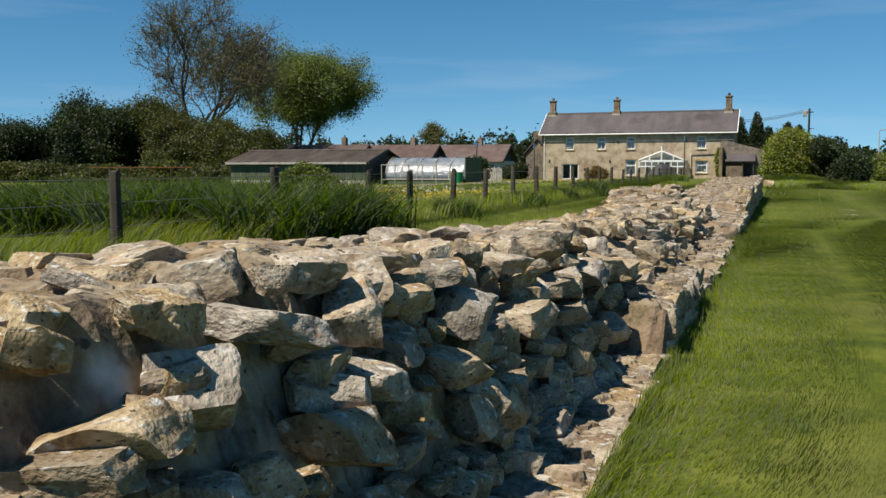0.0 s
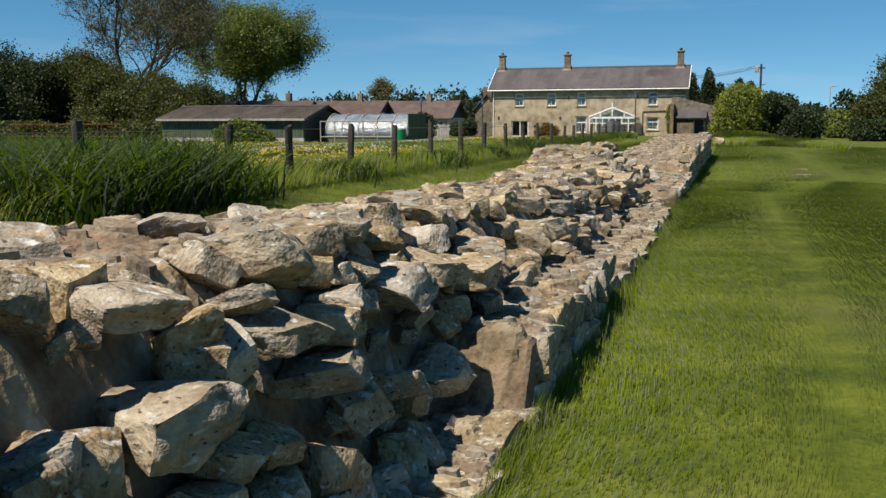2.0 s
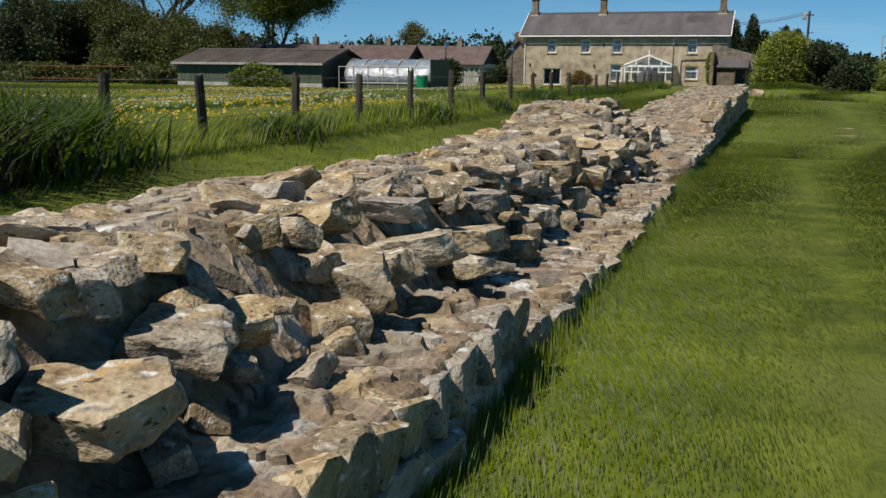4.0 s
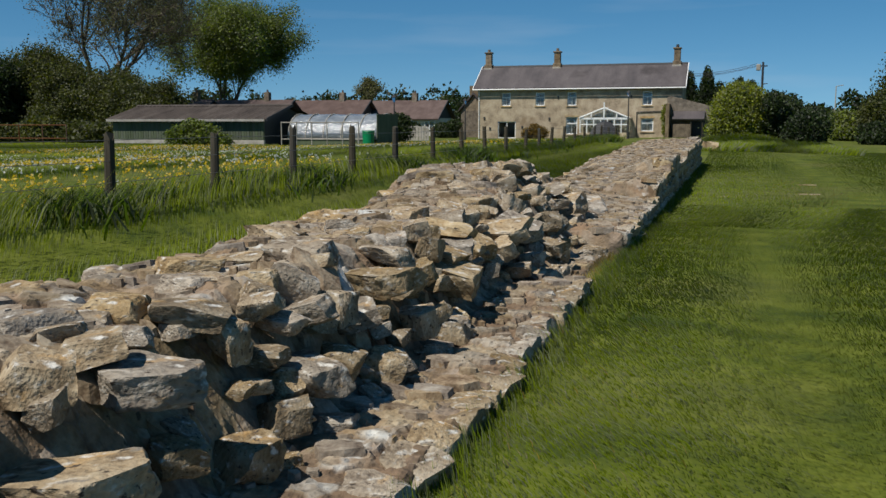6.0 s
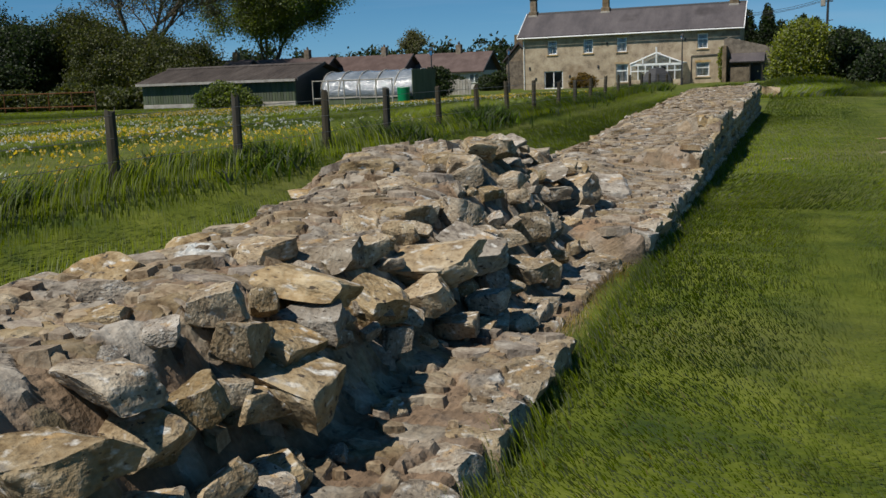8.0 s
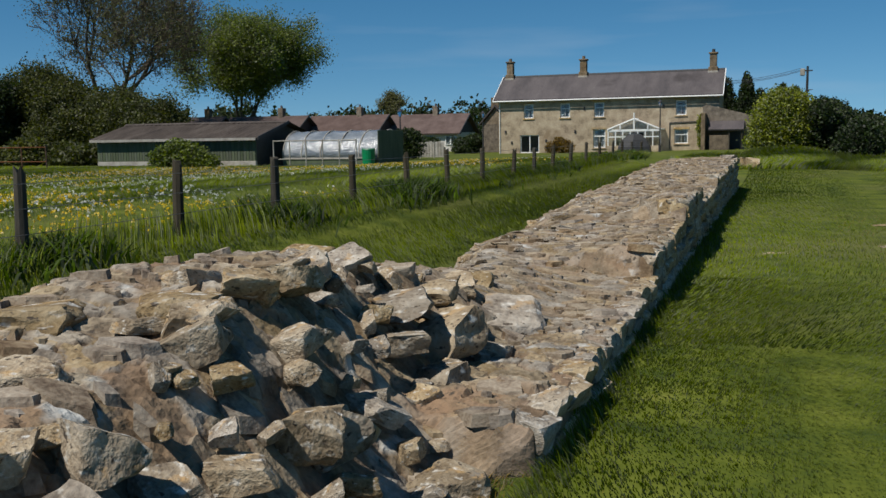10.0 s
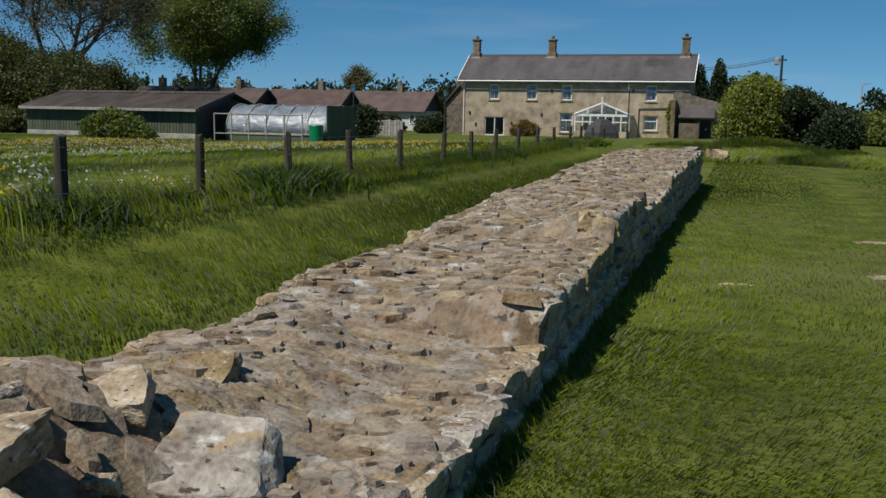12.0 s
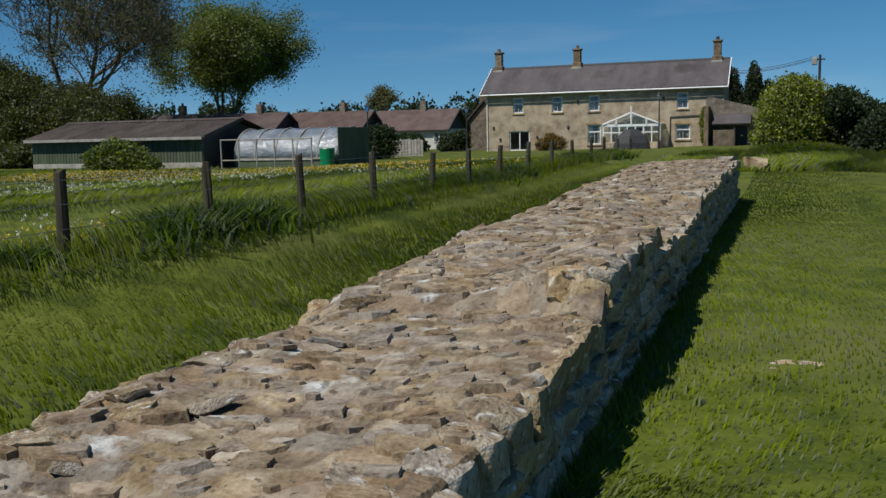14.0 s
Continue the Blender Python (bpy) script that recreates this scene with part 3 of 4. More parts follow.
# rubble in the broken face
for y in np.concatenate([np.arange(0.8, 10.5, 0.16), np.arange(10.5, 24.0, 0.20)]):
    high = crest_z(y) - ledge_z(y)
    rows_here = max(1, int(high / 0.15))
    for k in range(rows_here):
        s = (k + 0.35 + wr.uniform(-.3, .4)) / rows_here
        x = foot_x(y) + (head_x(y) - foot_x(y)) * s ** 1.2 + wr.uniform(-.09, .07)
        yy = y + wr.uniform(-.1, .1) + 0.1 * (k % 2)
        z = float(wall_z(x, yy))
        size = 0.045 + 0.085 * wr.random() ** 1.6
        if clear(x - 0.07, yy, z) and wr.random() > (0.12 if y < 10.5 else 0.3 if y < 21 else 0.5):
            stone(x - 0.07, yy, max(z, 0.06) - 0.02, size * wr.uniform(1, 1.5), size * wr.uniform(.8, 1.2), size * wr.uniform(.5, .9), ROCK, wr.uniform(-60, 60), 16)
# stones along the grassy crest
for y in np.arange(0.5, 49, 0.42):
    a = wr.uniform(.10, .20) * (1.0 if y < 24.5 else 0.45)
    x = float(wall_left(y)) + wr.uniform(0.05, 0.22)
    stone(x, y, float(wall_z(x + 0.12, y)) - 0.05, a * wr.uniform(1, 1.4), a, a * wr.uniform(.30, .55), ROCK, wr.uniform(60, 120), 7)
# loose stones lying on the top
for _ in range(150):
    y = 2 + 46 * wr.random() ** 1.3
    x = wr.uniform(-3.2, float(head_x(y)) + 0.05)
    a = wr.uniform(.06, .15) * (1.0 if y < 25 else 0.6)
    if clear(x, y, float(wall_z(x, y))):
        stone(x, y, float(wall_z(x, y)) + a * 0.06, a * 1.35, a, a * wr.uniform(.3, .55), ROCK, None, 9)
# squared facing stones on the mown side
y = 2.0
for lo, hi in ((2.0, 8.0), (8.05, 11.2), (11.4, 19.1), (22.3, 27.65), (27.7, 31.15), (31.2, 34.05), (34.1, 38.85), (38.9, 49.5)):
    top = float(ledge_z((lo + hi) / 2))
    courses = max(1, round((top + 0.05) / 0.21))
    h = (top + 0.06) / courses
    for c in range(courses):
        y = lo + wr.uniform(0.0, 0.1)
        while y < hi - 0.08:
            w = min(wr.uniform(.20, .48), hi - y)
            zc = -0.065 + h * (c + 0.5)
            slack = float(ledge_z(y + w / 2)) - top
            stone(-1.145 + wr.uniform(-.02, .02), y + w / 2, zc + (slack if c == courses - 1 else slack * .5), .15, w * 0.50, h * 0.50, BLOCK, wr.uniform(-3, 3), 2.5)
            y += w

# chips and small broken pieces bedded in the top
cv, cf, ct, base_n = [], [], [], 0
for k in range(2000):
    y = 2.5 + 46 * wr.random() ** 0.85
    x = wr.uniform(float(wall_left(y)) + .06, float(wall_right(y)) - .08)
    a = 0.035 + 0.13 * wr.random() ** 2.0
    sides = int(wr.integers(5, 8))
    ang = (np.arange(sides) + wr.uniform(-.32, .32, sides)) * 6.283 / sides + wr.uniform(0, 6.28)
    rad = a * wr.uniform(.65, 1.1, sides)
    px_, py_ = np.cos(ang) * rad * 1.25, np.sin(ang) * rad * .8
    off_ = 0.17 if y < 23.5 and x < float(foot_x(y)) else 0.0
    z0_ = float(wall_z(x + off_, y))
    gx_ = (float(wall_z(x + off_ + .06, y)) - float(wall_z(x + off_ - .06, y))) / .12
    tx_, ty_ = np.clip(gx_, -.8, .8) * .8 + wr.normal(0, .05), wr.normal(0, .06)
    hi_ = wr.uniform(.006, .016) + a * .10
    top_ = np.stack([px_ * .86 + x, py_ * .86 + y, z0_ + hi_ + tx_ * px_ + ty_ * py_ + wr.normal(0, .004, sides)], -1)
    low_ = np.stack([px_ + x, py_ + y, z0_ - .05 + tx_ * px_ + ty_ * py_], -1)
    cen_ = np.array([[x, y, z0_ + hi_ + .004]])
    cv.append(np.concatenate([top_, low_, cen_]))
    i_ = np.arange(sides)
    j_ = (i_ + 1) % sides
    cf.append(np.concatenate([np.stack([i_, j_, 0 * i_ + 2 * sides], -1), np.stack([i_ + sides, j_ + sides, j_], -1), np.stack([i_ + sides, j_, i_], -1)]) + base_n)
    base_n += 2 * sides + 1
CHIP = material("stone_chip", [(0.103, 0.073, 0.050), (0.224, 0.176, 0.125), (0.318, 0.267, 0.198), (0.430, 0.387, 0.310)], 5, 0.93, 0.8, 40, 0.2, attr="island")
tagged(under("rubble_chips", mesh_from("rubble_chips", np.concatenate(cv), np.concatenate(cf), CHIP), ruin, None, "small broken stone chips bedded in mortar"), kind="stuff")


# ---- leaves, grass, trees ----
def scatter_blades(name, xy, height, width, mat, lean=0.35, seed=1, base=None, parts_of=2):
    """Grass blades as bent strips: an array of places, heights and widths."""
    r = np.random.default_rng(seed)
    n = len(xy)
    h, w = np.broadcast_to(height, n)[:, None], np.broadcast_to(width, n)[:, None]
    z = ground_z(xy[:, 0], xy[:, 1]) if base is None else base
    p = np.stack([xy[:, 0], xy[:, 1], z - 0.01], -1)
    a = r.uniform(0, 6.283, n)
    side = np.stack([np.cos(a), np.sin(a), 0 * a], -1) * w / 2
    b = r.uniform(0, 6.283, n)
    bend = np.stack([np.cos(b), np.sin(b), 0 * b], -1) * (h * lean * r.uniform(0.2, 1.4, (n, 1)))
    up = np.array([0, 0, 1.0])
    mid = p + up * h * 0.55 + bend * 0.35
    tip = p + up * h * r.uniform(0.8, 1.0, (n, 1)) + bend
    v = np.stack([p - side, p + side, mid - side * 0.8, mid + side * 0.8, tip], 1).reshape(-1, 3)
    k = np.arange(n)[:, None] * 5
    f = np.concatenate([k + [0, 1, 3], k + [0, 3, 2], k + [2, 3, 4]])
    return mesh_from(name, v, f, mat)


def leaf_mesh(name, pts, size, mat, seed=1, droop=0.0):
    """Small folded leaves at the given points, turned at random."""
    r = np.random.default_rng(seed)
    n = len(pts)
    d = r.normal(0, 1, (n, 3))
    d[:, 2] -= droop
    d /= np.linalg.norm(d, axis=1)[:, None]
    e = np.cross(d, r.normal(0, 1, (n, 3)))
    e /= np.linalg.norm(e, axis=1)[:, None]
    s = (size * r.uniform(0.6, 1.3, n))[:, None]
    v = np.stack([pts - d * s * .5, pts + e * s * .32, pts + d * s * .5, pts - e * s * .32], 1).reshape(-1, 3)
    k = np.arange(n)[:, None] * 4
    return mesh_from(name, v, np.concatenate([k + [0, 1, 2], k + [0, 2, 3]]), mat)


def clump_points(r, centre, radii, n, shell=0.55):
    """Points thick near the skin of an uneven ellipsoid."""
    d = r.normal(0, 1, (n, 3))
    d /= np.linalg.norm(d, axis=1)[:, None]
    k = (shell + (1 - shell) * r.random(n)) * (1 + 0.12 * r.normal(0, 1, n))
    return np.asarray(centre) + d * k[:, None] * np.asarray(radii)


def bough(r, rings, p, way, length, radius, depth, ends, spread, lift, forks):
    """Tapered limbs, splitting on the way; rings collects (a, b, ra, rb)."""
    steps = 3
    q = Vector(p)
    w = Vector(way).normalized()
    for i in range(steps):
        w2 = (w + Vector(r.normal(0, 0.13, 3)) + Vector((0, 0, lift))).normalized()
        n = q + w2 * (length / steps)
        ra, rb = radius * (1 - 0.38 * i / steps), radius * (1 - 0.38 * (i + 1) / steps)
        rings.append((q.copy(), n.copy(), ra, rb))
        q, w = n, w2
        if depth > 0 and i > 0:
            side = Vector(r.normal(0, 1, 3)).cross(w).normalized()
            bough(r, rings, q, w + side * spread * 1.1, length * r.uniform(.5, .75), rb * .55, depth - 1, ends, spread, lift, forks)
    ends.append((np.array(q), length))
    if depth > 0:
        for _ in range(forks):
            side = Vector(r.normal(0, 1, 3)).cross(w).normalized()
            bough(r, rings, q, w + side * spread, length * r.uniform(.62, .85), radius * .58, depth - 1, ends, spread, lift, forks)


def limbs_mesh(name, rings, mat, sides=5):
    a = np.array([x[0] for x in rings]); b = np.array([x[1] for x in rings])
    ra = np.array([x[2] for x in rings]); rb = np.array([x[3] for x in rings])
    d = b - a
    d /= np.linalg.norm(d, axis=1)[:, None]
    s = np.cross(d, np.array([0.31, 0.87, 0.38]))
    s /= np.linalg.norm(s, axis=1)[:, None]
    t = np.cross(d, s)
    ang = np.arange(sides) * 6.283 / sides
    ring = np.cos(ang)[None, :, None] * s[:, None] + np.sin(ang)[None, :, None] * t[:, None]
    v = np.concatenate([a[:, None] + ring * ra[:, None, None], b[:, None] + ring * rb[:, None, None]], 1).reshape(-1, 3)
    k = np.arange(len(a))[:, None] * 2 * sides
    f = np.concatenate([k + [i, (i + 1) % sides, sides + (i + 1) % sides, sides + i] for i in range(sides)])
    return mesh_from(name, v, f, mat, True)


def tree(place, height, trunk, leaf, label, seed, depth=4, spread=0.75, lift=0.05, forks=2, first=0.28, leaves=14, size=0.4, cloud=1.0, only=1.0):
    """A branching tree with leaves round its twigs."""
    r = np.random.default_rng(seed)
    ob = thing("tree", place, label, "tree", "trees round the field")
    rings, ends = [], []
    rings.append((Vector((0, 0, -0.3)), Vector((0, 0, height * first)), trunk, trunk * .8))
    for _ in range(4):
        a = r.uniform(0, 6.283)
        bough(r, rings, (0, 0, height * first * r.uniform(.8, 1)), (math.cos(a) * spread, math.sin(a) * spread, 1.0), height * 0.27, trunk * .5, depth, ends, spread, lift, forks)
    top = max(e[0][2] for e in ends)
    k = height / top
    rings = [(p * k, q * k, max(a, 0.032), max(b, 0.026)) for p, q, a, b in rings]
    under("trunk", limbs_mesh("trunk", rings, BARK), ob, None, "grey branching trunk and limbs")
    pts = []
    for e, ln in ends:
        if r.random() < only:
            pts.append(e * k + r.normal(0, 1, (leaves, 3)) * cloud)
    under("crown", leaf_mesh("crown", np.concatenate(pts), size, leaf, seed), ob)
    return ob


def bush(name, place, lobes, leaf, label, category, seed, size=0.22, density=60, group=""):
    """A shrub or hedge of leafy lobes: (x, y, z, rx, ry, rz) each, on short stems."""
    r = np.random.default_rng(seed)
    ob = thing(name, place, label, category, group)
    pts, rings = [], []
    for x, y, z, rx, ry, rz in lobes:
        area = (rx * ry + ry * rz + rx * rz) * 4.2 * 2.6
        pts.append(clump_points(r, (x, y, z), (rx, ry, rz), int(area * density / (size / 0.22) ** 2), 0.66))
        for _ in range(2):
            c = Vector((x, y, z * .8)) + Vector(r.normal(0, .2, 3)) * min(rx, ry, rz)
            rings.append((Vector((x, y, -0.1)), c, 0.05, 0.02))
    p = np.concatenate(pts)
    p = p[p[:, 2] > 0.0]
    under("crown", leaf_mesh("crown", p, size, leaf, seed), ob)
    under("stem", limbs_mesh("stem", rings, BARK), ob)
    return ob


def lobes_along(r, x0, y0, x1, y1, n, rad, high, flat=0.8):
    out = []
    for i in range(n):
        s = (i + r.uniform(.2, .8)) / n
        k = rad * r.uniform(.7, 1.2)
        h = high * r.uniform(.75, 1.1)
        for lvl in (0.3, 0.68):
            out.append((x0 + (x1 - x0) * s + r.normal(0, .2) * rad, y0 + (y1 - y0) * s + r.normal(0, .25) * rad, h * lvl, k * (1.1 - lvl * .4), k * (1.1 - lvl * .4), h * 0.36))
    return out


# ---- the farmhouse ----
HX0, HX1, HY = -28.9, -5.45, 114.8
house = thing("farmhouse", (0, 0, 0), "long two-storey sandstone farmhouse with dark slate roof", "house")
UP = [(-26.0, -24.95, 3.82, 5.35), (-21.95, -20.9, 3.82, 5.35), (-18.25, -17.2, 3.82, 5.35), (-9.75, -8.7, 3.82, 5.35)]
LOW = [(-18.35, -17.05, 0.55, 2.5), (-9.85, -8.5, 0.9, 2.35)]
PATIO = (-26.45, -24.3, 0.05, 2.0)
LOWDOOR = (-14.6, -13.0, 0.05, 2.1)
part("wall", holed(HX0, HX1, -0.3, 5.75, HY, HY + 0.45, UP + LOW + [PATIO, LOWDOOR]), ASHLAR, house, "coursed honey sandstone front wall")
part("wall", box(HX0, HX1, 122.0, 122.4, -0.3, 5.75), ASHLAR, house)
for gx0 in (HX0, HX1 - 0.45):
    part("gable", prism([(HY + .451, -.3), (121.99, -.3), (121.99, 5.75), (118.5, 8.3), (HY + .451, 5.75)], "x", gx0, gx0 + .45), ASHLAR, house)
part("floor_slab", box(HX0 + .46, HX1 - .46, HY + .46, 121.9, 2.7, 2.95), CONC, house)
part("partition", box(HX0 + .46, HX1 - .46, HY + 3.2, HY + 3.35, -.3, 5.6), RENDERW, house)
part("roof", prism([(114.35, 5.70), (118.5, 8.42), (118.5, 8.60), (114.30, 5.86)], "x", -29.35, -5.1), SLATE, house, "dark slate roof slope with stains")
part("roof", prism([(118.52, 8.42), (122.8, 5.70), (122.85, 5.86), (118.52, 8.60)], "x", -29.35, -5.1), SLATE, house)
part("ridge", prism([(118.3, 8.50), (118.52, 8.70), (118.74, 8.50)], "x", -29.3, -5.15), DARK, house)
part("gutter", tube((-29.4, 114.25, 5.70), (-5.05, 114.25, 5.70), .075, .075), WHITE, house, "white gutter")
for bx in (-29.42, -5.1):
    part("bargeboard", prism([(114.25, 5.58), (118.5, 8.36), (118.5, 8.66), (114.2, 5.84)], "x", bx, bx + .07), WHITE, house, "white bargeboard")
part("downpipe", tube((HX0 + .15, HY - .08, 0), (HX0 + .15, HY - .08, 5.65), .05, .05), WHITE, house)


def sash(parent, x0, x1, z0, z1, y, sill=True):
    """A white window with two sashes, panes, a curtain and a stone sill."""
    w = part("window", holed(x0 + .003, x1 - .003, z0 + .003, z1 - .003, y + .14, y + .22,
                             [(x0 + .10, x1 - .10, z0 + .10, z0 + (z1 - z0) * .60), (x0 + .10, x1 - .10, z0 + (z1 - z0) * .66, z1 - .10)]), WHITE, parent, "white sash window")
    part("pane", box(x0 + .09, x1 - .09, y + .17, y + .185, z0 + .09, z0 + (z1 - z0) * .61), GLASS, w)
    part("pane", box(x0 + .09, x1 - .09, y + .175, y + .19, z0 + (z1 - z0) * .65, z1 - .09), GLASS, w)
    part("glazing_bar", box((x0 + x1) / 2 - .02, (x0 + x1) / 2 + .02, y + .13, y + .168, z0 + .1, z0 + (z1 - z0) * .6), WHITE, w)
    c = (x1 - x0) * .30
    for a in (x0 + .05, x1 - .05 - c):
        part("curtain", box(a, a + c, y + .30, y + .33, z0, z1), CURTAIN, w)
    if sill:
        part("sill", box(x0 - .12, x1 + .12, y - .10, y + .12, z0 - .14, z0 - .002, .015), ASHLAR, w)
        part("lintel", box(x0 - .15, x1 + .15, y - .03, y - .002, z1 + .004, z1 + .24, .01), ASHLAR, w)
    return w


for q in UP + LOW:
    sash(house, *q, HY)
door = part("patio_door", holed(PATIO[0] + .003, PATIO[1] - .003, PATIO[2], PATIO[3] - .003, HY + .1, HY + .18,
                                [(PATIO[0] + .1, -25.42, .15, 1.9), (-25.32, PATIO[1] - .1, .15, 1.9)]), WHITE, house, "white sliding patio door")
part("pane", box(PATIO[0] + .09, -25.41, HY + .13, HY + .145, .14, 1.91), GLASS, door)
part("pane", box(-25.33, PATIO[1] - .09, HY + .13, HY + .145, .14, 1.91), GLASS, door)
for px, top in ((-28.55, 10.65), (-20.15, 10.6), (-6.35, 10.7)):
    ch = part("chimney", box(px - .36, px + .36, 118.15, 118.85, 8.0, top - .35, .03), BRICK, house, "tall stone chimney stack")
    part("chimney_base", box(px - .48, px + .48, 118.02, 118.98, 8.0, 8.85, .04), BRICK, ch)
    part("flashing", box(px - .52, px + .52, 117.95, 119.02, 8.05, 8.42, .02), CONC, ch)
    part("cap", box(px - .47, px + .47, 118.05, 118.95, top - .5, top - .34, .03), BRICK, ch)
    part("pot", tube((px, 118.5, top - .34), (px, 118.5, top), .2, .16, 10), DARK if px > -10 else BRICK, ch)
for vx, vz in ((-19.3, 4.75), (-20.3, 2.3), (-28.1, 2.4), (-27.4, 1.2), (-11.0, 4.8), (-23.5, 1.35)):
    part("wall_vent", box(vx - .1, vx + .1, HY - .10, HY - .002, vz - .16, vz + .16, .03), DARK, house)
part("drain_pipe", tube((-10.35, HY - .08, 3.05), (-7.2, HY - .08, 3.15), .045, .045), DARK, house)
part("drain_pipe", tube((-10.35, HY - .08, 0.3), (-10.35, HY - .08, 3.05), .045, .045), DARK, house)

# conservatory
con = thing("conservatory", (0, 0, 0), "white-framed glazed conservatory with hipped glass roof", "conservatory")
CX0, CX1, CY0 = -16.3, -10.9, 111.8
part("dwarf_wall", box(CX0, CX1, CY0, CY0 + .2, -.2, .75, .02), ASHLAR, con)
for k in range(8):
    x = CX0 + (CX1 - CX0 - .1) * k / 7
    part("mullion", box(x, x + .10, CY0 + .03, CY0 + .13, .754, 2.2), WHITE, con)
part("rail", box(CX0, CX1, CY0 + .02, CY0 + .14, 2.204, 2.42, .02), WHITE, con)
part("rail", box(CX0 + .1, CX1 - .1, CY0 + .05, CY0 + .11, 1.62, 1.72), WHITE, con)
part("pane", box(CX0 + .1, CX1 - .1, CY0 + .07, CY0 + .085, .76, 2.2), GLASS, con)
mid = (CX0 + CX1) / 2
for a, b in (((CX0, CY0, 2.42), (mid, CY0, 3.5)), ((CX1, CY0, 2.42), (mid, CY0, 3.5)), ((mid, CY0, 3.5), (mid, HY - .05, 3.5)), ((mid, CY0, 2.42), (mid, CY0, 4.1)),
             ((CX0 + 1.3, CY0, 2.42), (CX0 + 1.3, CY0, 2.95)), ((CX1 - 1.3, CY0, 2.42), (CX1 - 1.3, CY0, 2.95)), ((CX0, CY0, 2.42), (CX0, HY - .05, 2.42)), ((CX1, CY0, 2.42), (CX1, HY - .05, 2.42))):
    part("roof_bar", tube(a, b, .08, .08, 6), WHITE, con)
part("gable_glass", prism([(CX0 + .1, 2.44), (mid, 3.46), (CX1 - .1, 2.44)], "y", CY0 + .02, CY0 + .035), GLASS, con)
for sx in (CX0, CX1):
    part("roof_glass", prism([(CY0 + .05, 0), (HY - .1, 0), (HY - .1, .02), (CY0 + .05, .02)], "x", 0, 2.85), GLASS, con).matrix_basis = Matrix.Translation((sx, 0, 2.44)) @ pose(0, 0, 0, 0, -20.5 if sx == CX0 else 200.5, 0)
part("back_door", box(-14.55, -13.05, HY + .1, HY + .16, .06, 2.09, .01), DARK, con)
tent = thing("garden_tent", (-13.2, 109.6, 0.0), "dark grey domed garden tent on the grass", "tent")
tb = bmesh.new()
bmesh.ops.create_uvsphere(tb, u_segments=6, v_segments=8, radius=1)
bmesh.ops.delete(tb, geom=[v for v in tb.verts if v.co.z < -0.01], context="VERTS")
for v in tb.verts:
    v.co = Vector((v.co.x * 1.9, v.co.y * 1.5, 2.05 * v.co.z ** 1.15 if v.co.z > 0 else 0))
part("canopy", tb, DARK, tent)

# stone outbuilding at the house end
out = thing("stone_outbuilding", (0, 0, 0), "rough stone lean-to with small slate porch roof", "outbuilding")
part("wall", prism([(-6.9, -.2), (-1.95, -.2), (-1.95, 3.55), (-6.5, 4.75), (-6.9, 4.6)], "y", 112.6, 113.0), BRICK, out)
part("wall", box(-6.9, -6.5, 110.6, 112.59, -.2, 3.9, .04), BRICK, out)
part("wall", box(-2.35, -1.95, 113.01, 118, -.2, 3.5, .04), BRICK, out)
part("porch_roof", prism([(110.7, 2.15), (112.58, 3.0), (112.58, 3.12), (110.65, 2.27)], "x", -6.2, -2.9), SLATE, out)
part("porch_wall", box(-6.1, -4.3, 110.9, 111.2, -.2, 1.7, .03), BRICK, out)
part("door", box(-4.25, -3.3, 112.5, 112.58, 0, 2.0, .01), DARK, out)
for x in (-3.05, -4.25):
    part("porch_post", tube((x, 110.9, -.1), (x, 110.9, 2.2), .06, .06), POST, out)

# ---- bungalows behind ----
for bx0, bx1, by, chx, lab in ((-62.0, -50.0, 128.5, -54.4, 0), (-51.5, -39.8, 133.0, -44.8, 0), (-72.5, -60.0, 124.0, -64.2, 0), (-83.0, -70.3, 119.5, -73.0, 0)):
    b = thing("bungalow", (0, 0, 0), "low bungalow with brown tiled roof and chimney", "bungalow", "bungalows behind the field")
    part("wall", box(bx0 + .5, bx1 - .5, by + .5, by + 8.4, -.3, 2.55), RENDERW, b)
    part("roof", prism([(by, 2.3), (by + 4.4, 5.0), (by + 4.4, 5.18), (by - .05, 2.46)], "x", bx0, bx1), ROOF_B, b, "brown tiled roof slope")
    part("roof", prism([(by + 4.42, 5.0), (by + 9, 2.3), (by + 9.05, 2.46), (by + 4.42, 5.18)], "x", bx0, bx1), ROOF_B, b)
    part("gable_end", prism([(by + .52, 2.552), (by + 8.35, 2.552), (by + 4.4, 4.95)], "x", bx1 - .9, bx1 - .55), DARK, b)
    part("gable_end", prism([(by + .52, 2.552), (by + 8.35, 2.552), (by + 4.4, 4.95)], "x", bx0 + .55, bx0 + .9), DARK, b)
    part("verge", prism([(by - .08, 2.22), (by + 4.4, 4.95), (by + 4.4, 5.21), (by - .1, 2.5)], "x", bx1 + .003, bx1 + .12), DARK, b)
    c = part("chimney", box(chx - .38, chx + .38, by + 4.0, by + 4.8, 4.6, 6.25, .03), BRICK, b)
    part("pot", tube((chx, by + 4.4, 6.25), (chx, by + 4.4, 6.6), .16, .13, 8), ROOF_B, c)
    for wx in (bx0 + 2.5, bx0 + 6.5, bx0 + 9.5):
        w = part("window", holed(wx, wx + 1.5, .9, 2.1, by + .38, by + .49, [(wx + .08, wx + .7, .98, 2.02), (wx + .8, wx + 1.42, .98, 2.02)]), WHITE, b)
        part("pane", box(wx + .06, wx + 1.44, by + .42, by + .44, .97, 2.03), GLASS, w)
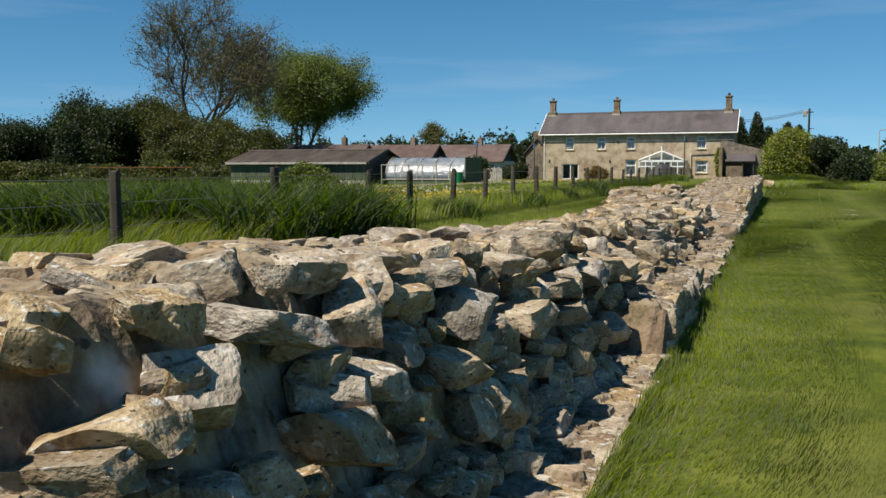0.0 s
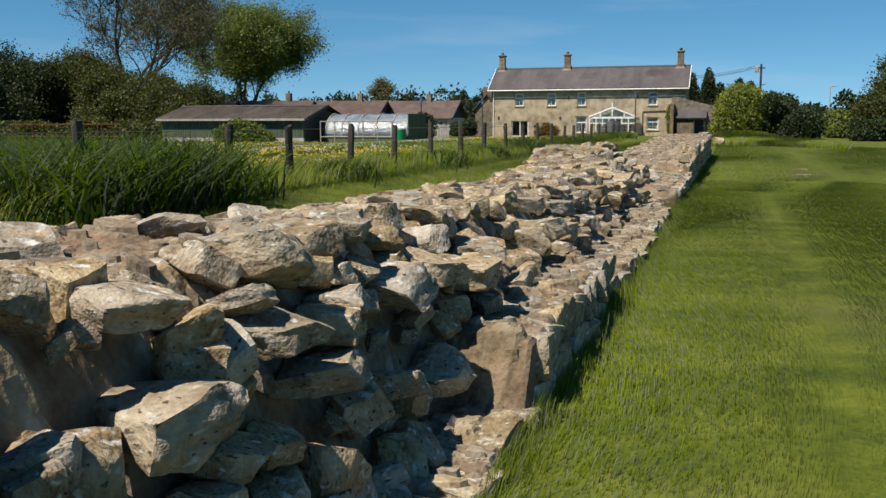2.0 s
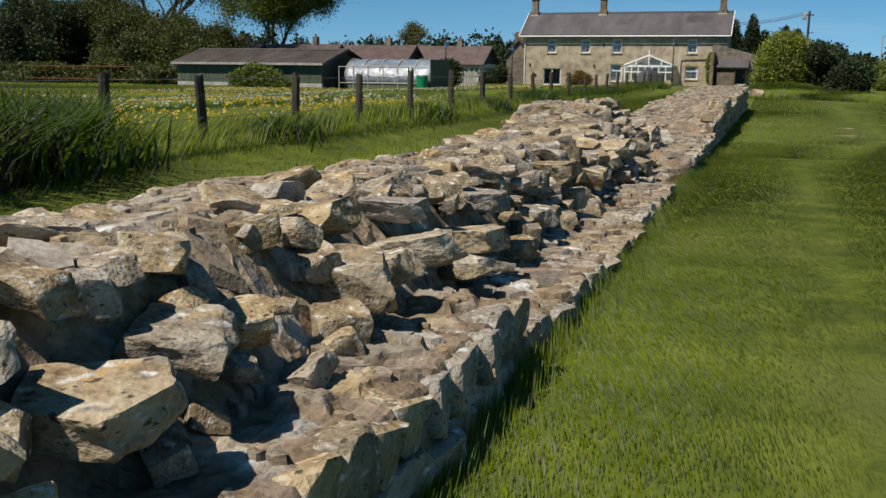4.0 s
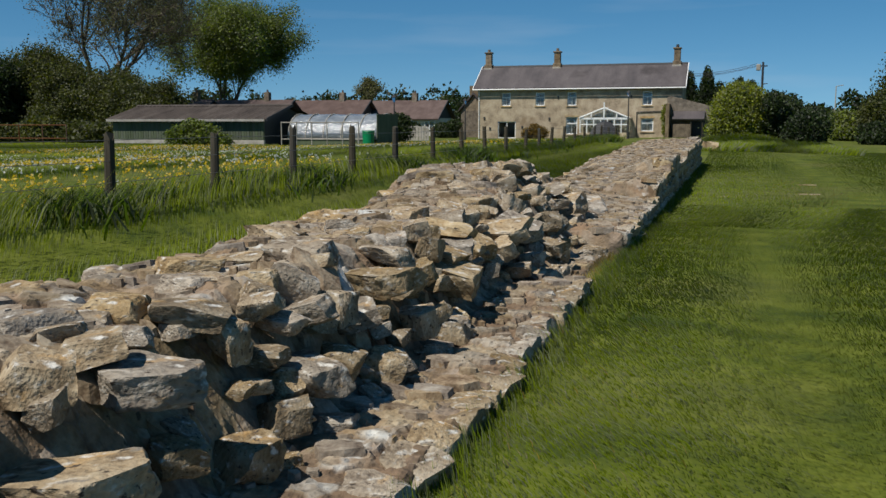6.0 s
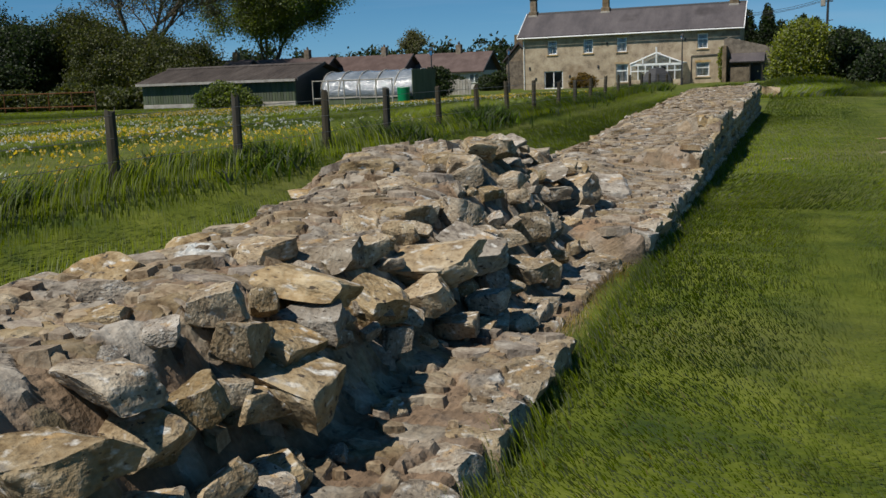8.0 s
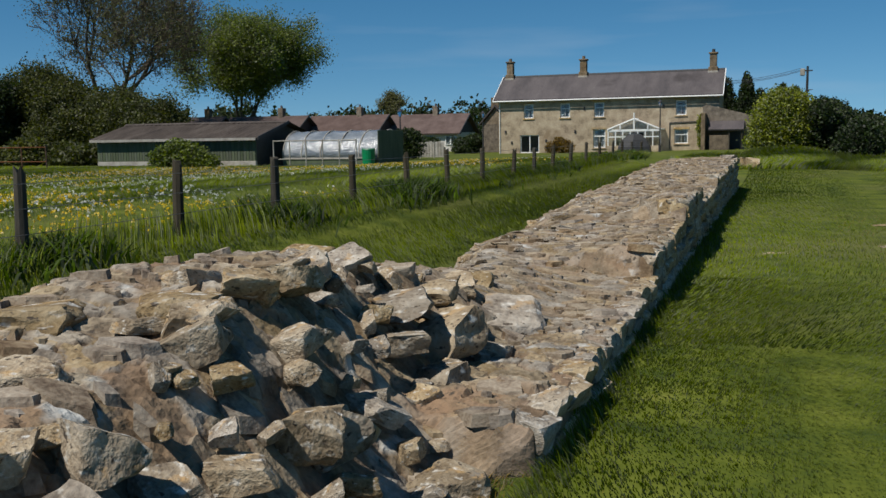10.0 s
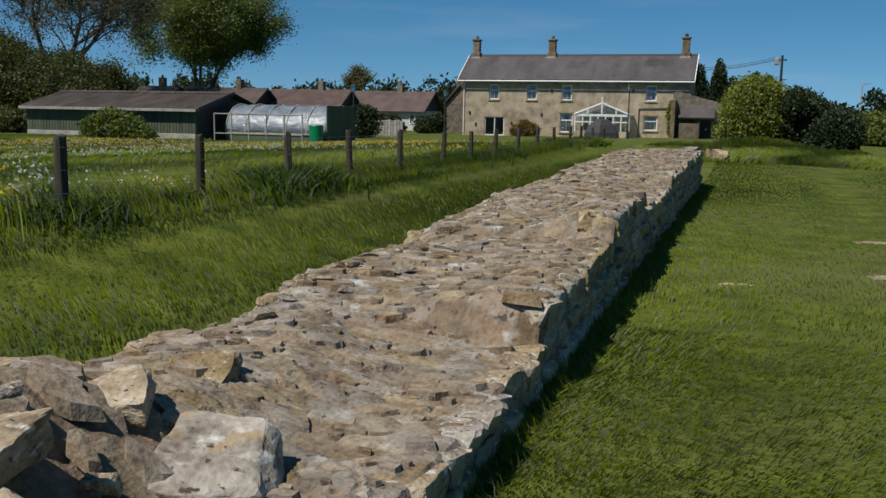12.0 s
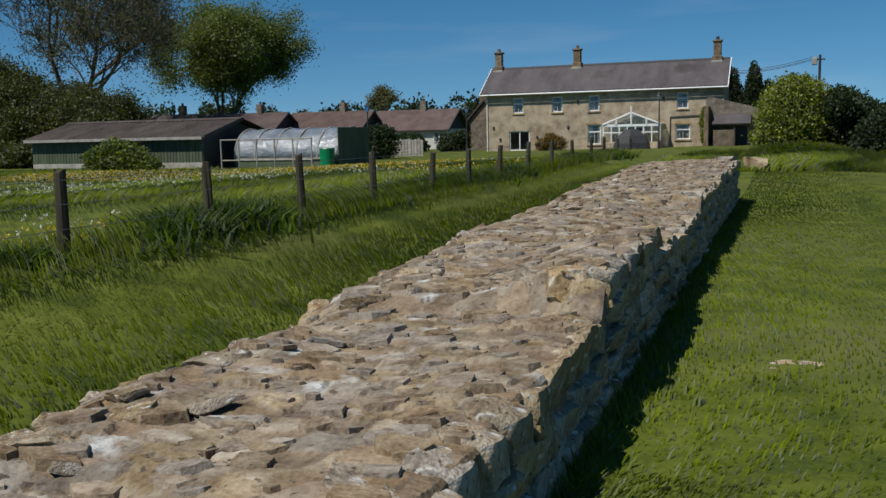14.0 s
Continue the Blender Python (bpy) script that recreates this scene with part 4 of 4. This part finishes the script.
cot = thing("stone_cottage", (0, 0, 0), "small grey stone cottage with slate roof", "cottage")
part("wall", box(-33.6, -30.2, 123.5, 128, -.3, 3.4, .02), BRICK, cot)
part("roof", prism([(-33.9, 3.3), (-31.9, 5.5), (-29.9, 3.3), (-29.9, 3.5), (-31.9, 5.72), (-33.9, 3.5)], "y", 123.2, 128.3), SLATE, cot)
part("gable", prism([(-33.6, 3.41), (-31.9, 5.3), (-30.2, 3.41)], "y", 123.5, 123.8), BRICK, cot)
part("chimney", box(-32.5, -31.3, 123.6, 124.3, 5.2, 6.6, .03), BRICK, cot)
far_house = thing("grey_house", (0, 0, 0), "small pale house with dark slate roof", "house")
part("wall", box(-97, -89.5, 86, 92, -.3, 2.6), RENDERW, far_house)
part("roof", prism([(85.6, 2.6), (89, 4.8), (92.4, 2.6)], "x", -97.4, -89.1), SLATE, far_house)
part("window", box(-91.6, -90.6, 85.93, 86.0, .9, 2.0, .01), WHITE, far_house)

# ---- green shed ----
shed = thing("green_shed", (0, 0, 0), "long green clad shed with weathered corrugated roof", "shed")
SX0, SX1, SY = -49.8, -35.5, 75.0
part("plinth", box(SX0, SX1, SY, SY + .25, -.4, .42, .02), CONC, shed, "pale concrete plinth")
part("wall", box(SX0, SX1, SY + 8.0, SY + 8.2, -.4, 2.1), CLAD, shed)
part("backing", box(SX0 + .02, SX1 - .02, SY + .08, SY + .2, .424, 2.1), CLAD, shed)
x = SX0
while x < SX1 - .05:
    part("board", box(x + .015, x + .235, SY + .03, SY + .077, .425, 2.08, .008), CLAD, shed)
    x += .25
part("gable", prism([(SY + .21, -.3), (SY + 7.99, -.3), (SY + 7.99, 2.1), (SY + 4.1, 3.15), (SY + .21, 2.1)], "x", SX1 - .2, SX1 - .02), DARK, shed)
part("gable", prism([(SY + .21, -.3), (SY + 7.99, -.3), (SY + 7.99, 2.1), (SY + 4.1, 3.15), (SY + .21, 2.1)], "x", SX0 + .02, SX0 + .2), CLAD, shed)
part("fascia", box(SX0 - .3, SX1 + .3, SY - .42, SY - .36, 1.93, 2.12), CONC, shed)
for lo, hi, za, zb in ((SY - .4, SY + 4.1, 2.12, 3.3), (SY + 8.6, SY + 4.12, 2.12, 3.3)):
    n = 150
    xs = np.linspace(SX0 - .4, SX1 + .5, n)
    wave = 0.03 * np.sin(np.arange(n) * math.pi / 2)
    v = np.concatenate([np.stack([xs, 0 * xs + y, z + wave + o], -1) for y, z, o in ((lo, za, 0), (hi, zb, 0), (lo, za, -.03), (hi, zb, -.03))])
    i = np.arange(n - 1)[:, None]
    f = np.concatenate([i + [0, 1, n + 1, n], i + [2 * n, 3 * n, 3 * n + 1, 2 * n + 1], i + [0, 2 * n, 2 * n + 1, 1]])
    under("roof_sheet", mesh_from("roof_sheet", v, f, SHEET), shed, None, "weathered brown-grey corrugated sheet")
part("ridge_cap", prism([(SY + 3.8, 3.26), (SY + 4.1, 3.4), (SY + 4.4, 3.26)], "x", SX0 - .4, SX1 + .5), SHEET, shed)
part("bargeboard", prism([(SY - .45, 1.95), (SY + 4.1, 3.15), (SY + 4.1, 3.38), (SY - .45, 2.2)], "x", SX1 + .5, SX1 + .56), DARK, shed)

# ---- polytunnel ----
tun = thing("polytunnel", (0, 0, 0), "hooped polythene tunnel greenhouse with green end", "greenhouse")
TX0, TX1, TY = -34.4, -26.6, 77.0
n = 15
ang = np.linspace(0, math.pi, n)
prof = np.stack([TY + 2.2 - 2.2 * np.cos(ang), 0.55 + 1.95 * np.sin(ang)], -1)
tx = np.linspace(TX0, TX1, 26)
tr = np.random.default_rng(5)
v = np.array([[x, u, z + 0.03 * tr.normal()] for x in tx for u, z in prof])
i = (np.arange(len(tx) - 1)[:, None] * n + np.arange(n - 1)).ravel()
film = under("cover", mesh_from("cover", v, np.stack([i, i + 1, i + n + 1, i + n], -1), FILM, True), tun, None, "wrinkled translucent polythene cover")
sol = film.modifiers.new("thick", "SOLIDIFY")
sol.thickness = 0.01
for k in range(6):
    x = TX0 + (TX1 - TX0) * k / 5
    hb = bmesh.new()
    for (u0, z0), (u1, z1) in zip(prof[:-1], prof[1:]):
        tube((x, u0 - .0, z0 + .05), (x, u1, z1 + .05), .045, .045, 6, hb)
    part("hoop", hb, CONC, tun)
part("side_rail", box(TX0, TX1, TY - .05, TY + .02, .5, .6), CONC, tun)
part("skirt", box(TX0, TX1, TY + .03, TY + .06, -.3, .5), CLAD, tun)
part("end_frame", box(TX1 + .05, TX1 + .12, TY - .2, TY + 4.4, -.3, 2.5, .01), CLAD, tun, "dark green end panel")
bin_ = thing("water_butt", (-27.0, 76.2, 0.0), "green plastic water butt beside the tunnel", "barrel")
part("body", tube((0, 0, -.2), (0, 0, 1.15), .42, .48, 16), GREENP, bin_)
part("lid", tube((0, 0, 1.15), (0, 0, 1.22), .5, .46, 16), GREENP, bin_)

# yard rails, lamps, poles
for x0, x1, y, h in ((-33.5, -27.0, 74.2, 1.9), (-36.5, -29.5, 96, 1.5), (-64, -52, 72, 1.7)):
    f = thing("yard_rail", (0, 0, 0), "grey metal yard rail with posts", "fence", "yard rails")
    k = 5
    for i in range(k + 1):
        x = x0 + (x1 - x0) * i / k
        part("post", tube((x, y, -.3), (x, y, h), .05, .05), RUST if x0 < -50 else CONC, f)
    for z in (.55, h - .06):
        part("rail", tube((x0, y, z), (x1, y, z), .04, .04), RUST if x0 < -50 else CONC, f)


def street_lamp(x, y, h):
    o = thing("street_lamp", (x, y, 0), "black cast lamp post with glass lantern", "street lamp", "lamp posts")
    part("pole", tube((0, 0, -.3), (0, 0, h - .5), .09, .05), DARK, o)
    part("base", tube((0, 0, -.3), (0, 0, .9), .14, .12), DARK, o)
    part("lantern", tube((0, 0, h - .5), (0, 0, h - .1), .10, .2, 6), GLASS, o)
    part("cap", tube((0, 0, h - .1), (0, 0, h + .15), .24, .03, 6), DARK, o)


street_lamp(-10.6, 108.5, 5.1)
street_lamp(-27.8, 84.0, 4.1)
street_lamp(-27.3, 104.0, 4.3)
pole = thing("utility_pole", (3.1, 125.6, 0), "dark wooden utility pole with transformer and cables", "pole")
part("pole", tube((0, 0, -.5), (0, 0, 9.0), .17, .12), DARK, pole)
part("crossarm", box(-.7, .5, -.08, .08, 8.45, 8.6, .01), DARK, pole)
part("transformer", box(-.75, -.25, -.3, .3, 8.0, 8.75, .06), CONC, pole)
part("bracket", tube((0, 0, 6.4), (.6, 0, 6.5), .06, .04), DARK, pole)
for dz in (0, .12, .3):
    wb = bmesh.new()
    for i in range(10):
        a, b = i / 10, (i + 1) / 10
        sag = lambda s: (-.7 - 9.5 * s, -3.0 * s, 8.5 + dz - 1.2 * s - 1.6 * s * (1 - s))
        tube(sag(a), sag(b), .022, .022, 4, wb)
    part("cable", wb, DARK, pole)
lamp2 = thing("road_lamp", (12.6, 140, 0), "thin grey road lamp column", "street lamp")
part("column", tube((0, 0, -.3), (0, 0, 6.6), .09, .06), CONC, lamp2)
part("arm", tube((0, 0, 6.6), (.9, 0, 6.75), .05, .05), CONC, lamp2)

# ---- field fence ----
fence = thing("field_fence", (0, 0, 0), "rustic post and wire fence along the meadow", "fence")
fr = np.random.default_rng(12)
FX = -7.2
post_y = [5.6, 8.5, 12.0, 15.2, 17.2, 19.75, 22.2, 24.78, 27.44, 29.93, 32.72, 35.4, 37.93, 40.67, 43.7, 46.2, 48.72, 51.65, 54.7, 57.9, 61.2, 64, 67.5, 71]
for y in post_y:
    z = float(ground_z(FX, y))
    lean = fr.normal(0, 2.5, 2)
    if abs(y - 17.2) < .1:
        lean = (0, -13)
    h = (0.98 if y < 42 else 0.9) + fr.uniform(-.04, .06)
    b = bmesh.new()
    bmesh.ops.create_cone(b, cap_ends=True, segments=9, radius1=.075, radius2=.062, depth=h + .3, matrix=Matrix.Translation((0, 0, (h - .3) / 2)))
    for v in b.verts:
        v.co.x *= 1 + .12 * fr.normal()
        v.co.z += (.03 * fr.normal()) if v.co.z > 0 else 0
    part("post", b, POST, fence).matrix_basis = pose(FX, y, z, lean[0], lean[1], fr.uniform(0, 360))
for hz in (.35, .62, .88):
    for ya, yb in zip(post_y, post_y[1:]):
        part("wire", tube((FX + .07, ya, float(ground_z(FX, ya)) + hz), (FX + .07, yb, float(ground_z(FX, yb)) + hz), .004, .004, 4), WIRE, fence)

# ---- slabs let into the lawn and the block past the wall's end ----
for x, y, a, b in ((.14, 32.8, .30, .20), (2.05, 34.2, .32, .20), (2.3, 38.0, .28, .18)):
    o = tagged(under("paving_slab", ROCK[2], None, pose(x, y, -.020, 0, 0, 20) @ Matrix.Diagonal((a * 1.5, b * 1.5, .045, 1))), "pale flat stone slab sunk in the lawn", "slab", "slabs in the lawn")
tagged(under("stone_block", BLOCK[1], None, pose(-.95, 61, float(ground_z(-.95, 61)) + .22, 3, -5, 10) @ Matrix.Diagonal((.60, .8, .5, 1))), "pale loose stone block lying in grass", "stone")

# ---- trees and hedges ----
tree((-81, 113, 0), 28.5, .7, LEAF_G, "tall ash tree just coming into leaf", 4, depth=5, spread=.70, lift=.07, leaves=7, size=.24, cloud=.75, first=.2, only=.9)
tree((-82.5, 146, 0), 22.5, .6, LEAF, "broad green sycamore in full leaf", 9, depth=4, spread=.66, lift=.04, leaves=120, size=.32, cloud=.95, first=.10)
tree((-83.5, 96, 0), 10.5, .4, LEAF_D, "dark green broadleaf tree at the field edge", 14, depth=4, spread=.9, lift=.0, leaves=90, size=.3, cloud=.7, first=.14)
tree((-77, 100, 0), 10.0, .35, LEAF_O, "olive green tree with thin crown", 15, depth=4, spread=.8, lift=.02, leaves=55, size=.28, cloud=.7, first=.16)
tree((-69, 97, 0), 7.5, .3, LEAF_O, "low olive green tree beside the shed", 16, depth=4, spread=1.0, lift=-.02, leaves=80, size=.26, cloud=.6, first=.12)
tree((-61, 95, 0), 6.0, .3, LEAF_O, "low yellow-green bushy tree by the shed", 17, depth=4, spread=1.1, lift=-.04, leaves=80, size=.26, cloud=.6, first=.1)
tree((-88, 86, 0), 6.5, .3, LEAF_D, "dark green rounded tree by the houses", 18, depth=3, spread=.9, lift=0, leaves=150, size=.28, cloud=.7, first=.1)
hr = np.random.default_rng(33)
for cxx, cyy, hh in ((-84.5, 88, 6.3), (-77.5, 84, 7.0)):
    bush("clipped_conifer", (cxx, cyy, 0), [(0, 0, hh * .35, 1.9, 1.9, hh * .38), (0, 0, hh * .68, 1.4, 1.4, hh * .33)], LEAF_D, "dark rounded conifer at the field edge", "conifer", int(hh * 10), .3, 60, "conifers by the houses")
bush("hedge", (0, 0, 0), lobes_along(hr, -95, 82, -52, 80, 16, 2.4, 2.2), LEAF_O, "rough overgrown hedge behind the meadow", "hedge", 41, .32, 45)
bush("shrub", (-40.2, 72.5, 0), [(-1.2, 0, .7, 1.4, 1.0, .9), (.8, 0, .8, 1.5, 1.0, .95), (-.2, .1, 1.4, 1.1, .9, .7), (2.2, 0, .4, 1.0, .8, .6)], LEAF, "green shrub in front of the shed", "shrub", 42, .2, 70)
bush("shrub", (-31.0, 92.0, 0), [(0, 0, 1.1, 2.0, 1.4, 1.2), (.4, 0, 1.9, 1.4, 1.2, .9)], LEAF_D, "dark green rounded shrub by the yard", "shrub", 43, .24, 60)
bush("shrub", (-21.6, 112.6, 0), [(-.7, 0, .6, .8, .6, .7), (.6, 0, .7, 1.0, .6, .8), (0, 0, 1.2, .6, .5, .6)], LEAF_Y, "ochre flowering shrub against the house", "shrub", 44, .2, 70)
bush("climber", (-7.0, 114.0, 0), [(0, 0, 2.6, .6, .4, 1.4), (0, 0, 1.3, .5, .4, 1.2)], LEAF_B, "green climbing plant on the house corner", "climber", 45, .2, 70)
bush("hedge", (0.4, 82, 0), [(0, 0, 2.3, 1.9, 1.9, 2.2), (.2, 0, 3.5, 1.6, 1.6, 1.3), (-.4, .6, 1.2, 1.8, 1.8, 1.4), (1.4, .5, 2.4, 1.3, 1.6, 1.6)], LEAF_B, "large bright green rounded privet bush", "bush", 46, .17, 110)
# these two right-hand hedges have their shaded side put into the dark leaf colour
bush("hedge", (0, 0, 0), [(2.9, 83, 2.0, 1.5, 2.2, 2.0), (4.0, 86, 1.8, 1.6, 2.4, 1.9), (2.9, 82, 3.0, 1.1, 1.8, 1.0)], LEAF_D, "garden hedge beside the lane, leaves dark green for its shaded side", "hedge", 47, .2, 100)
bush("hedge", (0, 0, 0), [(5.0, 80, 1.2, 1.3, 1.4, 1.4), (5.6, 82, 1.5, 1.3, 1.8, 1.3), (4.5, 80.5, .9, 1.0, 1.2, 1.0)], LEAF_D, "hedge end beside the lane, leaves dark green for its shaded side", "hedge", 48, .2, 100)
for tx_, ty_, th in ((-5.4, 128, 7.8), (-3.2, 127, 8.2), (-1.8, 130, 6.6), (0.6, 132, 7.2), (2.0, 131, 6.8)):
    lob = [(0, 0, th * s, (1 - s) * 2.6 + .35, (1 - s) * 2.6 + .35, th * .16) for s in (.2, .36, .5, .64, .78, .9)]
    bush("conifer", (tx_, ty_, 0), lob, LEAF_D, "dark spiky conifer behind the house", "conifer", int(th * 100), .3, 55, "conifers behind the house")
bush("hedge", (0, 0, 0), [(13.2, 104, 2.2, 2.0, 2.4, 2.4), (16.2, 106, 3.6, 2.8, 3.2, 3.6), (19.2, 108, 5.2, 3.6, 4.0, 4.8), (22.5, 109, 6.2, 4.2, 4.4, 5.6), (18.6, 109, 8.6, 2.6, 3.0, 2.8), (21.5, 110, 11.0, 3.2, 3.4, 3.0), (25.5, 110, 9.0, 4.0, 4.2, 5.0)], LEAF_O, "tall overgrown hawthorn thicket beside the lawn", "thicket", 50, .26, 75)
bush("hedge", (0, 0, 0), lobes_along(hr, 11.0, 92, 20, 100, 8, 1.7, 2.2), LEAF_D, "low rough bramble hedge beside the lawn", "hedge", 54, .2, 75)
bush("hedge", (0, 0, 0), lobes_along(hr, 10.0, 108, 22, 128, 9, 2.4, 3.0), LEAF, "overgrown green hedgerow along the lawn", "hedge", 51, .28, 60)
bush("hedge", (0, 0, 0), lobes_along(hr, 8, 142, 90, 150, 20, 2.6, 3.8), LEAF_D, "clipped dark hedge across the far end", "hedge", 52, .36, 45)
tree((30.0, 138, 0), 13.0, .35, LEAF_O, "leaning hawthorn tree in the hedgerow", 61, depth=4, spread=.9, lift=0, leaves=110, size=.34, cloud=.7, first=.1)
wood = []
for k in range(110):
    x = -190 + 250 * k / 110 + hr.normal(0, 1.5)
    y = 200 + hr.uniform(-20, 25)
    h = hr.uniform(6, 10.5) * (0.8 if x > -20 else 1.0)
    wood.append((x, y, h * .5, hr.uniform(2.2, 4), hr.uniform(2.2, 4), h * .5))
wp = [clump_points(hr, w_[:3], w_[3:], 420, .7) for w_ in wood]
woods = tagged(new("far_wood", leaf_mesh("far_wood", np.concatenate(wp), .9, LEAF_D, 71)), "distant dark green tree belt", "woodland", kind="stuff")
tree((-64.5, 168, 0), 9.8, .25, LEAF_G, "small bare-crowned tree beyond the roofs", 72, depth=3, spread=.35, lift=.08, leaves=14, size=.35, cloud=.45, first=.5)
for x, y, h in ((-41, 150, 6.4), (-38.0, 152, 6.8), (-35, 148, 5.6), (-36, 146, 5.0), (-58, 165, 7)):
    bush("garden_tree", (x, y, 0), [(0, 0, h * .4, 1.8, 1.8, h * .4), (.3, 0, h * .7, 1.3, 1.3, h * .3)], LEAF_D, "dark green garden tree behind the bungalows", "tree", int(h * 31), .4, 40, "garden trees")

bush("hedge", (0, 0, 0), lobes_along(hr, -60, 121, -31, 118, 12, 1.5, 2.0), LEAF_D, "dark garden hedge before the bungalows", "hedge", 53, .26, 60)
gw = thing("garden_fence", (0, 0, 0), "grey weathered board fence behind the yard", "fence")
for k in range(40):
    part("board", box(-42 + k * .3, -41.74 + k * .3, 100, 100.04, -.2, 1.45 + .05 * (k % 3), .005), CONC, gw)
part("rail", box(-42, -30, 100.05, 100.1, .9, 1.0), POST, gw)

# ---- reeds, grass and flowers ----
r = np.random.default_rng(81)
n = 15000
u = r.uniform(0, 1, (n, 2))
rx = -12.5 + 6.3 * u[:, 0]
ry = 10.5 + 4.8 * u[:, 1] + .4 * np.sin(rx * 3)
keep = ((rx + 9.2) / 3.6) ** 2 + ((ry - 12.8) / 2.6) ** 2 < 1 + .3 * r.normal(0, 1, n)
xy = np.stack([rx, ry], -1)[keep]
tagged(new("nettle_bed", scatter_blades("nettle_bed", xy, r.uniform(.45, 1.0, len(xy)), r.uniform(.025, .05, len(xy)), REED, .95, 82)), "tall dark green reeds and nettles by the fence", "reeds", kind="stuff")


def grass(name, x0, x1, y0, y1, n, hmin, hmax, width, mat, label, seed, power=1.4, category="grass", lean=0.6):
    q = np.random.default_rng(seed)
    xs = q.uniform(x0, x1, n)
    ys = y0 + (y1 - y0) * q.random(n) ** power
    if x1 < 0 and x1 - x0 < 0.7:
        xs = x0 + np.minimum(q.exponential(0.10, n), 0.7)
        hmax_ = 1.15 - 1.1 * (xs - x0)
    else:
        hmax_ = 1.0
    patch = np.clip(0.85 + 0.05 * lumps(xs, ys, 1.1, seed) + 0.26 * lumps(xs, ys, 11, seed + 1), 0.5, 1.7)
    h = q.uniform(hmin, hmax, n) * patch * hmax_
    w = width * (0.7 + 0.02 * np.maximum(ys - 8, 0))
    return tagged(new(name, scatter_blades(name, np.stack([xs, ys], -1), h, w, mat, lean, seed)), label, category, kind="stuff")


grass("lawn_grass", -0.95, 6.0, 2.5, 30, 330000, .03, .075, .009, BLADE, "short mown green lawn grass", 91, 1.1, lean=1.1)
grass("lawn_grass", -0.95, 16, 26, 66, 130000, .04, .085, .014, BLADE, "short mown green lawn grass", 92, 1.3, lean=1.1)
grass("wall_foot_grass", -1.03, -0.70, 2.0, 50, 24000, .06, .20, .007, BLADE, "long uncut grass at the wall foot", 93, 1.3)
grass("gap_grass", -1.3, -0.9, 19.3, 22.3, 1600, .04, .10, .006, STRAW, "dry straw-coloured grass in the gap", 94, 1)
grass("ledge_straw", -2.0, -1.2, 11.5, 26, 260, .02, .05, .004, STRAW, "dry grass wisps among the stones", 95, 1)
grass("verge_grass", -7.2, -3.45, 5, 60, 110000, .06, .17, .012, MEADOW, "rough green grass behind the wall", 96, 1.2)
grass("fence_tussocks", -8.2, -6.6, 6, 70, 26000, .18, .55, .014, MEADOW, "dark tussock grass along the fence", 97, 1.1)
grass("meadow_grass", -34, -7.2, 8, 74, 120000, .06, .18, .020, MEADOW, "meadow grass with wild flowers", 98, 1.2)
q = np.random.default_rng(99)
for nm, mt, count, lab, sx in (("buttercups", YELLOW, 6500, "yellow buttercups flowering in the meadow", 2.0), ("daisies", WHITE_P, 3500, "white daisies flowering in the meadow", 5.0)):
    xs, ys = q.uniform(-40, -7.4, count * 4), 12 + 58 * q.random(count * 4)
    ok = lumps(xs, ys, .35, 7 if sx < 3 else 8) > .15
    xs, ys = xs[ok][:count], ys[ok][:count]
    zs = ground_z(xs, ys) + q.uniform(.10, .22, len(xs))
    c = np.stack([xs, ys, zs], -1)
    pts = (c[:, None] + q.normal(0, .018, (len(c), 4, 3))).reshape(-1, 3)
    tagged(new(nm, leaf_mesh(nm, pts, .058, mt, 100)), lab, "flowers", kind="stuff")
grass("far_meadow_grass", -62, -34, 36, 75, 50000, .10, .26, .05, MEADOW, "rough meadow grass before the sheds", 103, 1.0)
grass("far_meadow_grass", -34, -9, 40, 72, 40000, .10, .28, .04, MEADOW, "rough meadow grass before the sheds", 104, 1.0)
q2 = np.random.default_rng(105)
wy_ = 14 + 52 * q2.random(42000) ** 1.1
wx_ = -7.35 + q2.normal(0, .38, len(wy_))
tuft = lumps(wx_ * .5, wy_, 1.3, 23)
wx_, wy_, tuft = wx_[tuft > .25], wy_[tuft > .25], tuft[tuft > .25]
tagged(new("fence_weeds", scatter_blades("fence_weeds", np.stack([wx_, wy_], -1), (.16 + .26 * np.clip(tuft, 0, 1)) * q2.uniform(.7, 1.3, len(wy_)), .022 + .0006 * wy_, REED, .8, 106)), "dark tufts of tall weeds along the fence", "weeds", kind="stuff")
grass("lawn_straw", -0.9, 6.0, 2.5, 40, 9000, .03, .09, .006, STRAW, "dry straw blades in the mown lawn", 102, 1.4)
grass("bank_grass", -5.0, 6.5, 60, 84, 22000, .15, .45, .05, BLADE, "long rough grass on the far bank", 101, 1.0)
